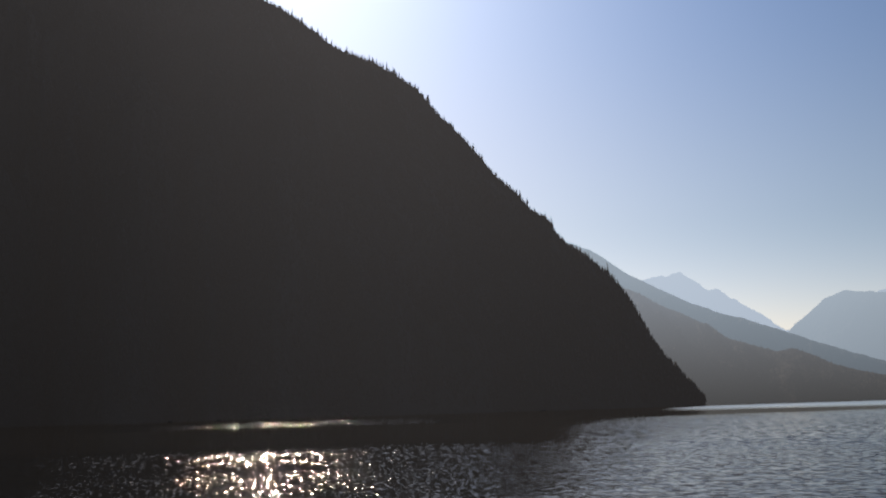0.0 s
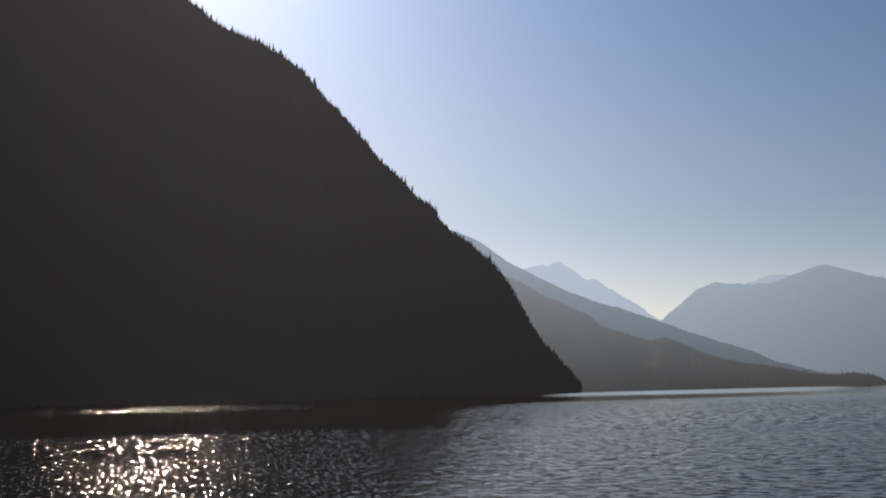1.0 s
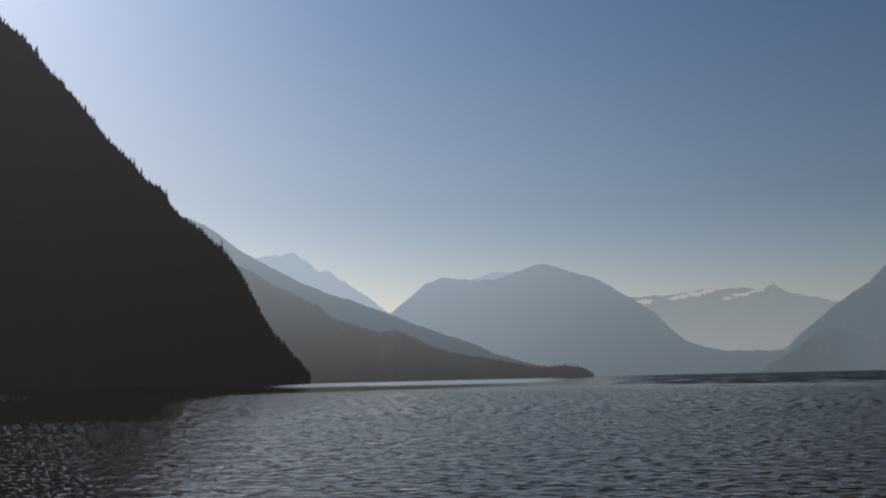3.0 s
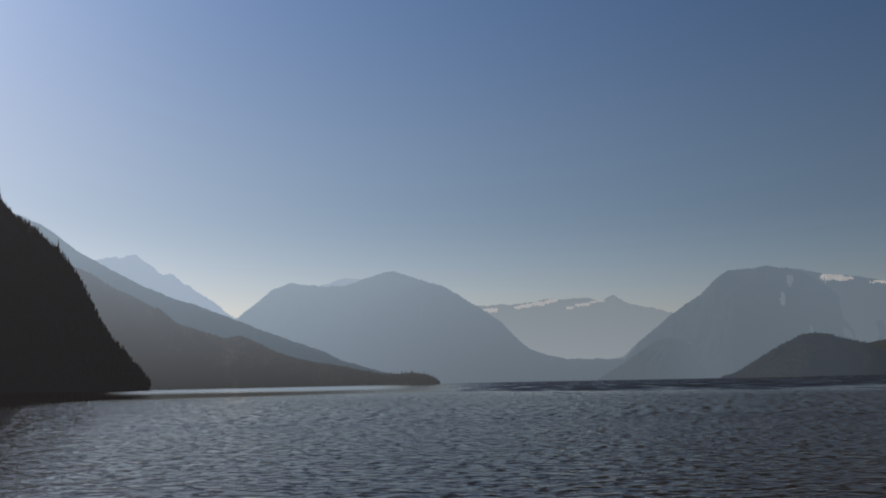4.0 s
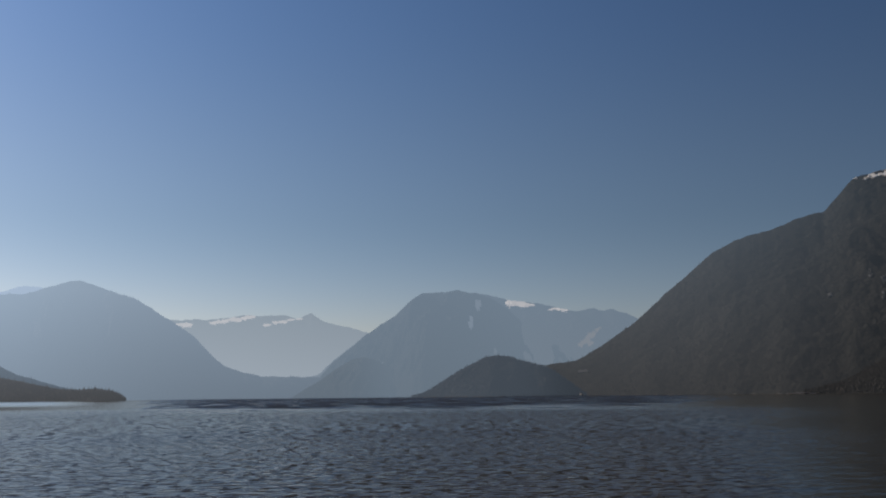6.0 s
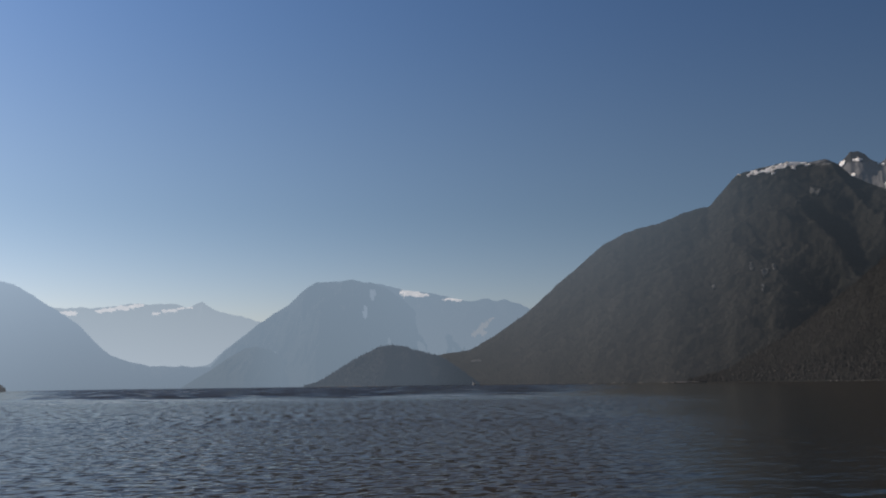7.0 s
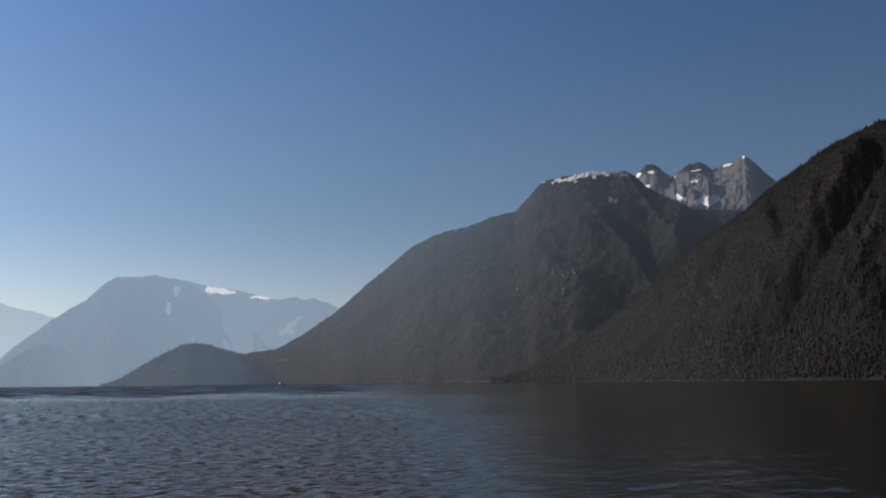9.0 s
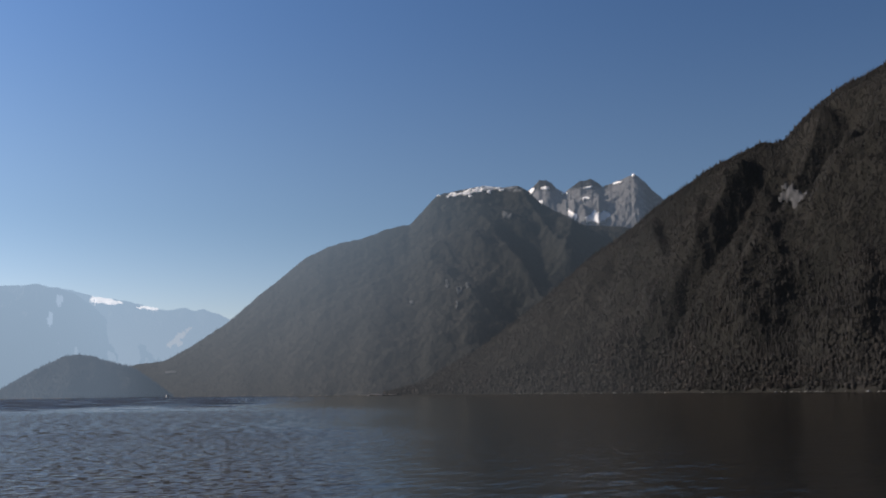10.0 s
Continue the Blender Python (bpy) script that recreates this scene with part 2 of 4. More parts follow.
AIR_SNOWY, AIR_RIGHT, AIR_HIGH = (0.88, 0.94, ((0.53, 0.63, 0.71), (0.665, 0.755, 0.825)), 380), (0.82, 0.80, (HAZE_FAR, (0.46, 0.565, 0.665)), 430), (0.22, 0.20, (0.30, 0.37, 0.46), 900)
# floor darkened for the shade between trees, then veiled by emission
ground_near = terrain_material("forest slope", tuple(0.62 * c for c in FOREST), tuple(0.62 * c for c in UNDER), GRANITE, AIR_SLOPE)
# dark mountain's copy: paler base and emitted veil lift its shade
ground_shade_lift = terrain_material("shaded forest slope", (0.05, 0.047, 0.04), (0.08, 0.07, 0.06), GRANITE, AIR_NEAR)
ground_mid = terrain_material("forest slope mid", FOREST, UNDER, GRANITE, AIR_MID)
# emission in the granite lightens the shaded faces of the peaks
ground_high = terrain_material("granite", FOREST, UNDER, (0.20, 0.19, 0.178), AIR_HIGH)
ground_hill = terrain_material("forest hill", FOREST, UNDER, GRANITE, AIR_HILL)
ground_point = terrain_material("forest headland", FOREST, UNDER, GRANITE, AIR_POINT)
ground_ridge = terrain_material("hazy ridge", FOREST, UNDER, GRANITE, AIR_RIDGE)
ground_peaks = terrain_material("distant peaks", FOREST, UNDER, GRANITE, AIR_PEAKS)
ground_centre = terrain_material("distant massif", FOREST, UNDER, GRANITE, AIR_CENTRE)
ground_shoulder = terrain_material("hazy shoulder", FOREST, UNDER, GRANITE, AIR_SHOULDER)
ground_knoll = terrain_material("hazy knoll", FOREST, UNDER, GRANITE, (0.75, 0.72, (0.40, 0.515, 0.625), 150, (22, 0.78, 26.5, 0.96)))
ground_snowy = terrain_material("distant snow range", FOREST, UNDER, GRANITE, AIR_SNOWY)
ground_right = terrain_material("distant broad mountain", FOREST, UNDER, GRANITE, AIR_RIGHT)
snow_near = snow_material("old snow")
# far snow: its sunlit, hazy brightness is mostly emission
snow_range_glow = snow_material("hazy snow", (0.88, 0.88, (0.90, 0.92, 0.94), 380))
snow_right_glow = snow_material("distant snow", (0.7, 0.7, (1.12, 1.12, 1.13), 450))
scar_near = scar_material("bare cliff", (0.09, 0.087, 0.083), AIR_SLOPE)
scar_mid = scar_material("bare rock", (0.12, 0.115, 0.105), AIR_MID)
# far slides: pale through emitted haze more than through stone colour
scar_slide_glow = scar_material("pale rock slide", (0.30, 0.29, 0.28), (0.8, 0.8, (0.56, 0.63, 0.70), 450))
scar_far_glow = scar_material("rock slide", (0.14, 0.14, 0.14), (0.93, 0.93, (0.425, 0.53, 0.64), 450))
DARK, LIGHT = (0.0155, 0.0135, 0.0105), (0.027, 0.023, 0.018)
# right slope's needles darkened to make up for its emitted haze
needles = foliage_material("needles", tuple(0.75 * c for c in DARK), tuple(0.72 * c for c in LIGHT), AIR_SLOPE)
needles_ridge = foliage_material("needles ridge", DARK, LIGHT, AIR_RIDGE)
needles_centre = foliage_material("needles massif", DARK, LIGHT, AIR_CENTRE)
# its trees lifted the same way: paler needles plus emission
needles_shade_lift = foliage_material("needles in shade", (0.040, 0.038, 0.034), (0.066, 0.060, 0.052), AIR_NEAR)
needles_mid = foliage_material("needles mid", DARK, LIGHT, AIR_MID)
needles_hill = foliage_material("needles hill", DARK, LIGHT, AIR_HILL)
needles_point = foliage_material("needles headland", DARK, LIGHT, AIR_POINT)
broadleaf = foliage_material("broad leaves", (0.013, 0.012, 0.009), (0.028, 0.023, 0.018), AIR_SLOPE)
bark = bark_material()
shore_stone = rock_material()
water_stuff = water_material()


# ------------------------------------------------------------------ noise and terrain
def perlin(x, y, seed):
    """Gradient noise on arrays, about -0.7 to 0.7."""
    xi, yi = np.floor(x).astype(np.int64), np.floor(y).astype(np.int64)
    xf, yf = x - xi, y - yi

    def corner(i, j):
        h = (xi + i) * 374761393 + (yi + j) * 668265263 + seed * 974634777
        h = ((h ^ (h >> 13)) * 1274126177) & 0x7FFFFFFF
        a = ((h ^ (h >> 16)) & 0xFFFF) * (2 * np.pi / 65536)
        return np.cos(a) * (xf - i) + np.sin(a) * (yf - j)

    u, v = xf * xf * xf * (xf * (xf * 6 - 15) + 10), yf * yf * yf * (yf * (yf * 6 - 15) + 10)
    top = corner(0, 0) * (1 - u) + corner(1, 0) * u
    low = corner(0, 1) * (1 - u) + corner(1, 1) * u
    return top * (1 - v) + low * v


def fbm(x, y, seed, octaves=5, gain=0.5):
    total, amp = 0, 1.0
    for k in range(octaves):
        total = total + amp * perlin(x, y, seed + k)
        x, y, amp = x * 2.03 + 17.3, y * 2.03 - 9.1, amp * gain
    return total


def ridged(x, y, seed, octaves=5, gain=0.5):
    total, amp = 0, 1.0
    for k in range(octaves):
        total = total + amp * (1 - 2.4 * np.abs(perlin(x, y, seed + k)))
        x, y, amp = x * 2.07 + 5.2, y * 2.07 + 11.7, amp * gain
    return total - 0.9


def smooth(a, lo, hi):
    t = np.clip((a - lo) / (hi - lo), 0, 1)
    return t * t * (3 - 2 * t)


def mesh_from(name, verts, faces):
    """A mesh from arrays of points and of triangles or quads."""
    me = bpy.data.meshes.new(name)
    n, k = faces.shape
    me.vertices.add(len(verts))
    me.vertices.foreach_set("co", np.ascontiguousarray(verts, np.float32).ravel())
    me.loops.add(n * k)
    me.loops.foreach_set("vertex_index", np.ascontiguousarray(faces, np.int32).ravel())
    me.polygons.add(n)
    me.polygons.foreach_set("loop_start", np.arange(0, n * k, k, dtype=np.int32))
    me.polygons.foreach_set("loop_total", np.full(n, k, np.int32))
    me.update(calc_edges=True)
    me.validate()
    return me


def grid_faces(rows, cols):
    a = (np.arange(rows - 1)[:, None] * cols + np.arange(cols - 1)[None, :]).ravel()
    return np.stack([a, a + 1, a + cols + 1, a + cols], 1)


def pieces_of(faces):
    """Splits faces into lots that hang together."""
    owner = {}

    def root(k):
        while owner[k] != k:
            k = owner[k]
        return k

    for f in faces:
        for k in f:
            owner.setdefault(int(k), int(k))
        a = root(int(f[0]))
        for k in f[1:]:
            b = root(int(k))
            owner[b] = a
    lots = {}
    for f in faces:
        lots.setdefault(root(int(f[0])), []).append(f)
    return [np.array(lot) for lot in lots.values()]


class Mountain:
    """A ridge seen over the water: crest knots (bearing, metres away, degrees above level), falling to the water
    in front and behind, cut by gullies and spurs."""

    def __init__(self, name, crest, front, back, material, seed, nu=420, nf=120, nb=14, power=1.0, amp=0.16, size=330,
                 crag=0.0, sharp=0.6, rock=None, spurs=(), label="", flat=0.0, grain=0.45, wavy=0.25, forget=0.045, even=0.0):
        crest = np.array(crest, float)
        fine = np.linspace(crest[0, 0], crest[-1, 0], nu)
        ease = np.ones(5) / 5
        away = np.interp(fine, crest[:, 0], crest[:, 1])
        rise = np.interp(fine, crest[:, 0], crest[:, 2])
        pad = np.pad(rise, 2, mode="edge")
        rise = np.convolve(pad, ease, "valid")
        away = np.convolve(np.pad(away, 12, mode="edge"), np.ones(25) / 25, "valid")
        top = np.maximum(EYE + away * np.tan(np.radians(rise)), 0.5)
        along = np.radians(fine) * away
        top = top + crag * fbm(along / 60, along * 0, seed + 50, 5, 0.6) * np.minimum(1, top / 60)
        # below the crest the slope forgets its single knobs
        reach = max(2, int(nu * forget))
        broadly = top
        for _ in range(3):
            broadly = np.minimum(np.convolve(np.pad(broadly, reach, mode="edge"), np.ones(2 * reach + 1) / (2 * reach + 1), "valid"), 1.25 * top)
        run = (top + even * (broadly - top)) / math.tan(radians(front)) * (1 + wavy * fbm(along / 300, along * 0 + 3, seed + 60, 3)) + 14 + flat
        w = np.linspace(0, 1, nf) ** 1.15
        d = away[None] - w[:, None] * run[None]
        low_down = smooth(w, 0.02, 0.5)[:, None]
        z = (top[None] * (1 - low_down) + broadly[None] * low_down) * (1 - w[:, None]) ** power
        a = np.radians(fine)[None] + 0 * d
        x, y = d * np.sin(a), d * np.cos(a)
        env = smooth(w, 0.0, 0.22)[:, None] * (1 - smooth(w, 0.72, 1.0))[:, None]
        wx = x + 0.35 * size * fbm(x / size / 1.7, y / size / 1.7, seed + 7, 3)
        wy = y + 0.35 * size * fbm(x / size / 1.7, y / size / 1.7, seed + 9, 3)
        # spurs run down the fall line: stretch the pattern along the way to the eye
        c, s = math.cos(radians(fine.mean())), math.sin(radians(fine.mean()))
        side, deep = wx * c - wy * s, wx * s + wy * c
        z = z + env * amp * top[None] * ridged(side / size, deep / size * grain, seed, 6, sharp)
        for b0, w0, b1, w1, lift, wide in spurs:
            # a spur (lift over 0) or a ravine (under 0) between two places on the slope
            p, q = a * 180 / np.pi - b0, (w[:, None] - w0 + 0 * a) * 10
            gx, gy = b1 - b0, (w1 - w0) * 10
            along_it = np.clip((p * gx + q * gy) / (gx * gx + gy * gy), 0, 1)
            off = np.hypot(p - along_it * gx, q - along_it * gy) + 0.25 * wide * fbm(x / 90, y / 90, seed + 33, 3)
            z = z + lift * top[None] * np.exp(-np.maximum(off, 0) / wide) * smooth(w, 0, 0.1)[:, None]
        z = z + smooth(w, 0.0, 0.1)[:, None] * 0.012 * top[None] * fbm(x / 40, y / 40, seed + 20, 4)
        z = np.minimum(z, EYE + (top - EYE)[None] * d / away[None] - 0.004 * w[:, None] * top[None])
        z = np.maximum(z, -3 + 0 * z)
        z[-1] = -6
        wb = np.linspace(1, 0, nb, endpoint=False)
        db = away[None] + wb[:, None] * (top / math.tan(radians(back)) + 10)[None]
        ab = np.radians(fine)[None] + 0 * db
        zb = top[None] * (1 - wb[:, None]) - 4 * wb[:, None]
        self.x = np.vstack([db * np.sin(ab), x])
        self.y = np.vstack([db * np.cos(ab), y])
        self.z = np.vstack([zb, z])
        self.nb, self.nf, self.nu, self.fine, self.top, self.w = nb, nf, nu, fine, top, w
        self.bearing = np.vstack([ab, a]) * 180 / np.pi
        self.level = np.degrees(np.arctan2(self.z - EYE, np.hypot(self.x, self.y)))
        verts = np.stack([self.x.ravel(), self.y.ravel(), self.z.ravel()], 1)
        me = mesh_from(name, verts, grid_faces(nb + nf, nu)[:, ::-1])
        me.polygons.foreach_set("use_smooth", np.ones(len(me.polygons), bool))
        gx = np.gradient(self.z, axis=1) / np.maximum(np.hypot(np.gradient(self.x, axis=1), np.gradient(self.y, axis=1)), 0.1)
        gd = np.gradient(self.z, axis=0) / np.maximum(np.hypot(np.gradient(self.x, axis=0), np.gradient(self.y, axis=0)), 0.1)
        self.slope = np.hypot(gx, gd)
        self.rock = np.clip(rock(self), 0, 1) if rock else np.zeros_like(self.z)
        self.bare = self.rock * 1.3
        at = me.attributes.new("rock", "FLOAT", "POINT")
        at.data.foreach_set("value", self.rock.astype(np.float32).ravel())
        me.materials.append(material)
        self.ob = tagged(new(name, me), label, "mountain")

    def patch(self, bearing, level, wide, high, lean=0.0):
        """A soft oval mask on the slope, in degrees as seen over the water."""
        a, b = self.bearing - bearing, self.level - level
        a = a - lean * b
        return 1 - smooth(np.hypot(a / wide, b / high), 0.3, 1.6)

    def field(self, name, material, bearing, level, wide, high, lean=0.0, ragged=0.8, size=20, label="", full=1.0, craggy=0.0):
        """A part that lies on the slope: an uneven patch of old snow, some way proud of the ground."""
        mask = full * self.patch(bearing, level, wide, high, lean) + ragged * (self.patch(bearing, level, wide, high, lean) > 0.06) * fbm(self.x / size + self.z / size * 0.6, self.y / size, 900 + int(bearing * 10), 4, 0.6)
        mask[:self.nb] = np.minimum(mask[:self.nb], mask[self.nb])
        self.bare = np.maximum(self.bare, mask)
        rows, cols = self.x.shape
        # the patch fills the small gullies
        filled = self.z.copy()
        for axis in (0, 1):
            reach = (3, 11)[axis]
            pad = np.pad(filled, [(reach, reach) if k == axis else (0, 0) for k in (0, 1)], mode="edge")
            filled = sum(np.take(pad, np.arange(k, k + self.z.shape[axis]), axis=axis) for k in range(2 * reach + 1)) / (2 * reach + 1)
        lie = np.maximum(self.z, filled) + 1.2
        if craggy:
            lie = self.z + 1.2 + craggy * np.abs(fbm(self.x / 14, self.y / 14, 950, 4, 0.6))
        lie[:self.nb + 1] = self.z[:self.nb + 1] + 1.2
        quads = grid_faces(rows, cols)
        hit = quads[mask.ravel()[quads].mean(1) > 0.5]
        for piece in pieces_of(hit):
            if len(piece) < 9:
                continue
            used, index = np.unique(piece.ravel(), return_inverse=True)
            p = np.stack([self.x.ravel()[used] * 0.9992, self.y.ravel()[used] * 0.9992, lie.ravel()[used]], 1)
            n = len(p)
            q = p + p * np.array([0.0007, 0.0007, 0]) - np.array([0, 0, 2.4])
            top, low = index.reshape(-1, 4)[:, ::-1], index.reshape(-1, 4) + n
            edges = {}
            for f in top:
                for e in zip(f, np.roll(f, -1)):
                    key = tuple(sorted(e))
                    edges[key] = None if key in edges else e
            rim = np.array([(e[1], e[0], e[0] + n, e[1] + n) for e in edges.values() if e])
            me = mesh_from(name, np.vstack([p, q]), np.vstack([top, low, rim]))
            me.materials.append(material)
            ob = new(name, me)
            ob.parent = self.ob
            tagged(ob, label)

    def ledges(self, low, high, material, label, tall=2.4, gaps=0.05):
        """Parts: broken ledges of bare pale rock that the tide has washed along the shore."""
        ring = []
        cols = np.where((self.fine >= low) & (self.fine <= high) & (self.top > 6))[0]
        keep = perlin(self.fine * 2.3, self.fine * 0, 555) + 0.5 * perlin(self.fine * 9.1, self.fine * 0, 556) > gaps
        for u in list(cols) + [None]:
            if u is not None and keep[u]:
                z, d = self.z[self.nb:, u], np.hypot(self.x[self.nb:, u], self.y[self.nb:, u])
                k = np.where(z > tall)[0]
                if len(k):
                    reach = d[k[-1]] - 3.5
                    h = tall * (0.3 + 0.7 * abs(math.sin(u * 1.7) * math.cos(u * 0.61)))
                    b = radians(self.fine[u])
                    ring.append([(math.sin(b) * (reach + k2), math.cos(b) * (reach + k2), z2) for k2, z2 in ((-7.5, -0.6), (-4.0, 0.5 * h), (1.5, h), (5.0, -0.6))])
                    continue
            if len(ring) > 2:
                me = mesh_from("rock_ledge", np.array(ring).reshape(-1, 3), grid_faces(len(ring), 4))
                me.materials.append(material)
                ob = new("rock_ledge", me)
                ob.parent = self.ob
                tagged(ob, label)
            ring = []

    def spots(self, rng, count, low=0.02, high=0.98, clear=None):
        """Random places on the front slope: points, spread evenly over the ground."""
        u, v = rng.random(count * 2) * (self.nu - 1.001), rng.random(count * 2)
        i = np.interp(low + (high - low) * v, self.w, np.arange(self.nf)) + self.nb
        i = np.minimum(i, self.nb + self.nf - 1.001)
        i0, u0 = i.astype(int), u.astype(int)
        fi, fu = i - i0, u - u0

        def at(g):
            return (g[i0, u0] * (1 - fi) + g[i0 + 1, u0] * fi) * (1 - fu) + (g[i0, u0 + 1] * (1 - fi) + g[i0 + 1, u0 + 1] * fi) * fu

        p = np.stack([at(self.x), at(self.y), at(self.z)], 1)
        bare = at(self.bare)
        room = self.top[u0] / self.top.max()
        keep = (p[:, 2] > 1.0) & (bare < 0.55 * rng.random(len(p)) + 0.15) & (rng.random(len(p)) < 0.15 + room)
        if clear is not None:
            keep &= clear(p)
        return p[keep][:count]


# ------------------------------------------------------------------ trees
def conifer_shape(rng, tiers, sides, slim=0.17, ragged=0.35):
    """Points and triangles of one conifer crown of unit height: drooping, uneven tiers round a leaning axis."""
    verts, faces = [], []
    lean = rng.normal(0, 0.015, 2)
    for k in range(tiers):
        f = k / tiers
        base, tip = 0.08 + 0.86 * f, min(1.0, 0.08 + 0.86 * f + (1.55 / tiers) * (1 - 0.25 * f))
        if k == tiers - 1:
            tip = 1.0
        r = slim * (1 - f) ** 0.8 * (0.8 + 0.4 * rng.random())
        n = len(verts)
        turn = rng.random() * 6.28
        for s in range(sides):
            a = turn + 6.283 * s / sides
            q = r * (1 + ragged * rng.normal()) if s % 2 == 0 else r * (0.55 + 0.2 * rng.random())
            verts.append((q * math.cos(a) + lean[0] * base * 3, q * math.sin(a) + lean[1] * base * 3, base - 0.03 * rng.random()))
        verts.append((lean[0] * tip * 3, lean[1] * tip * 3, tip))
        for s in range(sides):
            faces.append((n + s, n + (s + 1) % sides, n + sides))
    return np.array(verts), np.array(faces)


def round_shape(rng):
    """Points and triangles of one broad-leaved crown of unit height: an uneven, lobed mass."""
    bm = bmesh.new()
    bmesh.ops.create_icosphere(bm, subdivisions=1, radius=0.5)
    v = np.array([tuple(p.co) for p in bm.verts])
    f = np.array([[p.index for p in q.verts] for q in bm.faces])
    bm.free()
    v = v * (0.45 + 0.95 * rng.random((len(v), 1)))
    return v * np.array([0.62, 0.62, 1.0]) + np.array([0, 0, 0.5]), f


def forest(name, spots, heights, rng, material, label, tiers=3, sides=6, parent=None, rounded=False):
    """Thousands of trees that nobody could count, as one mesh."""
    shapes = [round_shape(rng) if rounded else conifer_shape(rng, tiers, sides, 0.15 + 0.07 * rng.random()) for _ in range(7)]
    vs, fs, n = [], [], 0
    pick = rng.integers(0, len(shapes), len(spots))
    for k, (v, f) in enumerate(shapes):
        p, h = spots[pick == k], heights[pick == k]
        if not len(p):
            continue
        a = rng.random(len(p)) * 6.283
        ca, sa = np.cos(a)[:, None], np.sin(a)[:, None]
        wide = (h * (0.85 + 0.4 * rng.random(len(p))))[:, None]
        q = np.stack([p[:, :1] + wide * (v[:, 0] * ca - v[:, 1] * sa), p[:, 1:2] + wide * (v[:, 0] * sa + v[:, 1] * ca),
                      p[:, 2:] - 0.6 + h[:, None] * v[:, 2]], 2)
        vs.append(q.reshape(-1, 3))
        fs.append((f[None] + (n + np.arange(len(p)) * len(v))[:, None, None]).reshape(-1, 3))
        n += len(p) * len(v)
    me = mesh_from(name, np.vstack(vs), np.vstack(fs))
    me.materials.append(material)
    ob = new(name, me)
    ob.parent = parent
    return tagged(ob, label, kind="stuff")


# ------------------------------------------------------------------ the fjord's surface
def build_water():
    """One sheet from under the eye to the horizon: real waves near by, finer ripples in the material."""
    rings = np.concatenate([[0.0, 1.5, 3, 4.5, 6, 7], np.geomspace(8, 260, 300), np.geomspace(264, 4960, 90)])
    turns = np.radians(np.concatenate([np.linspace(-50, 80, 400), np.linspace(83, 307, 40)]))
    r, a = np.meshgrid(rings, turns, indexing="ij")
    x, y = r * np.sin(a) - 0.8, r * np.cos(a) - 1.1
    fade = 1 - smooth(r, 110, 260)
    z = fade * (0.05 * fbm(x / 4.0, y / 2.6, 301, 3, 0.5) + 0.03 * fbm(x / 1.2, y / 0.9, 311, 2))
    # wind on the water: chop near by, a calm belt, then a breeze again off the dark mountain and the headland
    warp = r * (1 + 0.22 * fbm(x / 130, y / 130, 321, 3)) + 0 * a
    turn_deg = np.degrees(a)
    near_chop = 1 - smooth(warp, 110, 165)
    squall = smooth(warp, 310, 360) * (1 - smooth(warp, 650, 900)) * (1 - smooth(np.abs(turn_deg + 27.5), 6, 12))
    right = smooth(turn_deg, -17, -2) * (1 - smooth(turn_deg, 110, 200))
    lee = smooth(turn_deg + 3 * fbm(x / 40, y / 40, 331, 2), 38, 53) * (1 - smooth(turn_deg, 110, 200))     # calm under the forested slope
    sheen = smooth(warp, 420, 1000) * smooth(turn_deg, -10, -4) * (1 - smooth(turn_deg, 7, 11))     # a bright slick off the headland
    ruffle = np.maximum.reduce([0.75 * sheen, 0.1 * right * (1 - lee), 0.3 * lee])
    left = 1 - smooth(turn_deg, -18, -6)
    chop = 0.1 + 0.9 * np.maximum(near_chop * left, squall)
    # glitter spots kept to bearings close to the sun's
    path = left * (1 - 0.85 * smooth(np.abs(turn_deg + 28), 9, 16))
    facets = {"glint_near": path * (1 - smooth(warp, 70, 95)), "glint_mid": path * smooth(warp, 70, 95) * near_chop, "glint_far": squall}
    wavelets = (0.6 + 0.4 * smooth(turn_deg, 12, 32)) * right * (1 - smooth(warp, 200, 460)) * (1 - 0.92 * lee)
    nearer = 1 - smooth(warp, 85, 130)
    fronts = {"waves_near": wavelets * nearer * (1 - lee), "waves_mid": wavelets * (1 - nearer) * (1 - lee)}
    breeze = 0.64 * smooth(warp, 150, 480) * smooth(turn_deg, 6, 16) * (1 - lee) * (1 - smooth(turn_deg, 110, 200))
    away_from_eye = smooth(r, 12, 28)     # the wind zones blend into one under the eye
    rows, cols = r.shape
    verts = np.stack([x.ravel(), y.ravel(), z.ravel()], 1)
    f = grid_faces(rows, cols)
    k = np.arange(rows - 1) * cols
    seam = np.stack([k + cols - 1, k, k + cols, k + 2 * cols - 1], 1)
    faces = np.vstack([f, seam])
    me = mesh_from("water", verts, faces)
    me.polygons.foreach_set("use_smooth", np.ones(len(me.polygons), bool))
    for key, field in (("chop", chop), ("ruffle", ruffle), ("wavelets", wavelets), ("breeze", breeze), ("lee", lee), *facets.items(), *fronts.items()):
        field = field * away_from_eye + field.mean() * (1 - away_from_eye)
        me.attributes.new(key, "FLOAT", "POINT").data.foreach_set("value", field.astype(np.float32).ravel())
    me.materials.append(water_stuff)
    return tagged(new("water", me), "dark rippled fjord water with sun glitter", "water", kind="structure")


build_water()

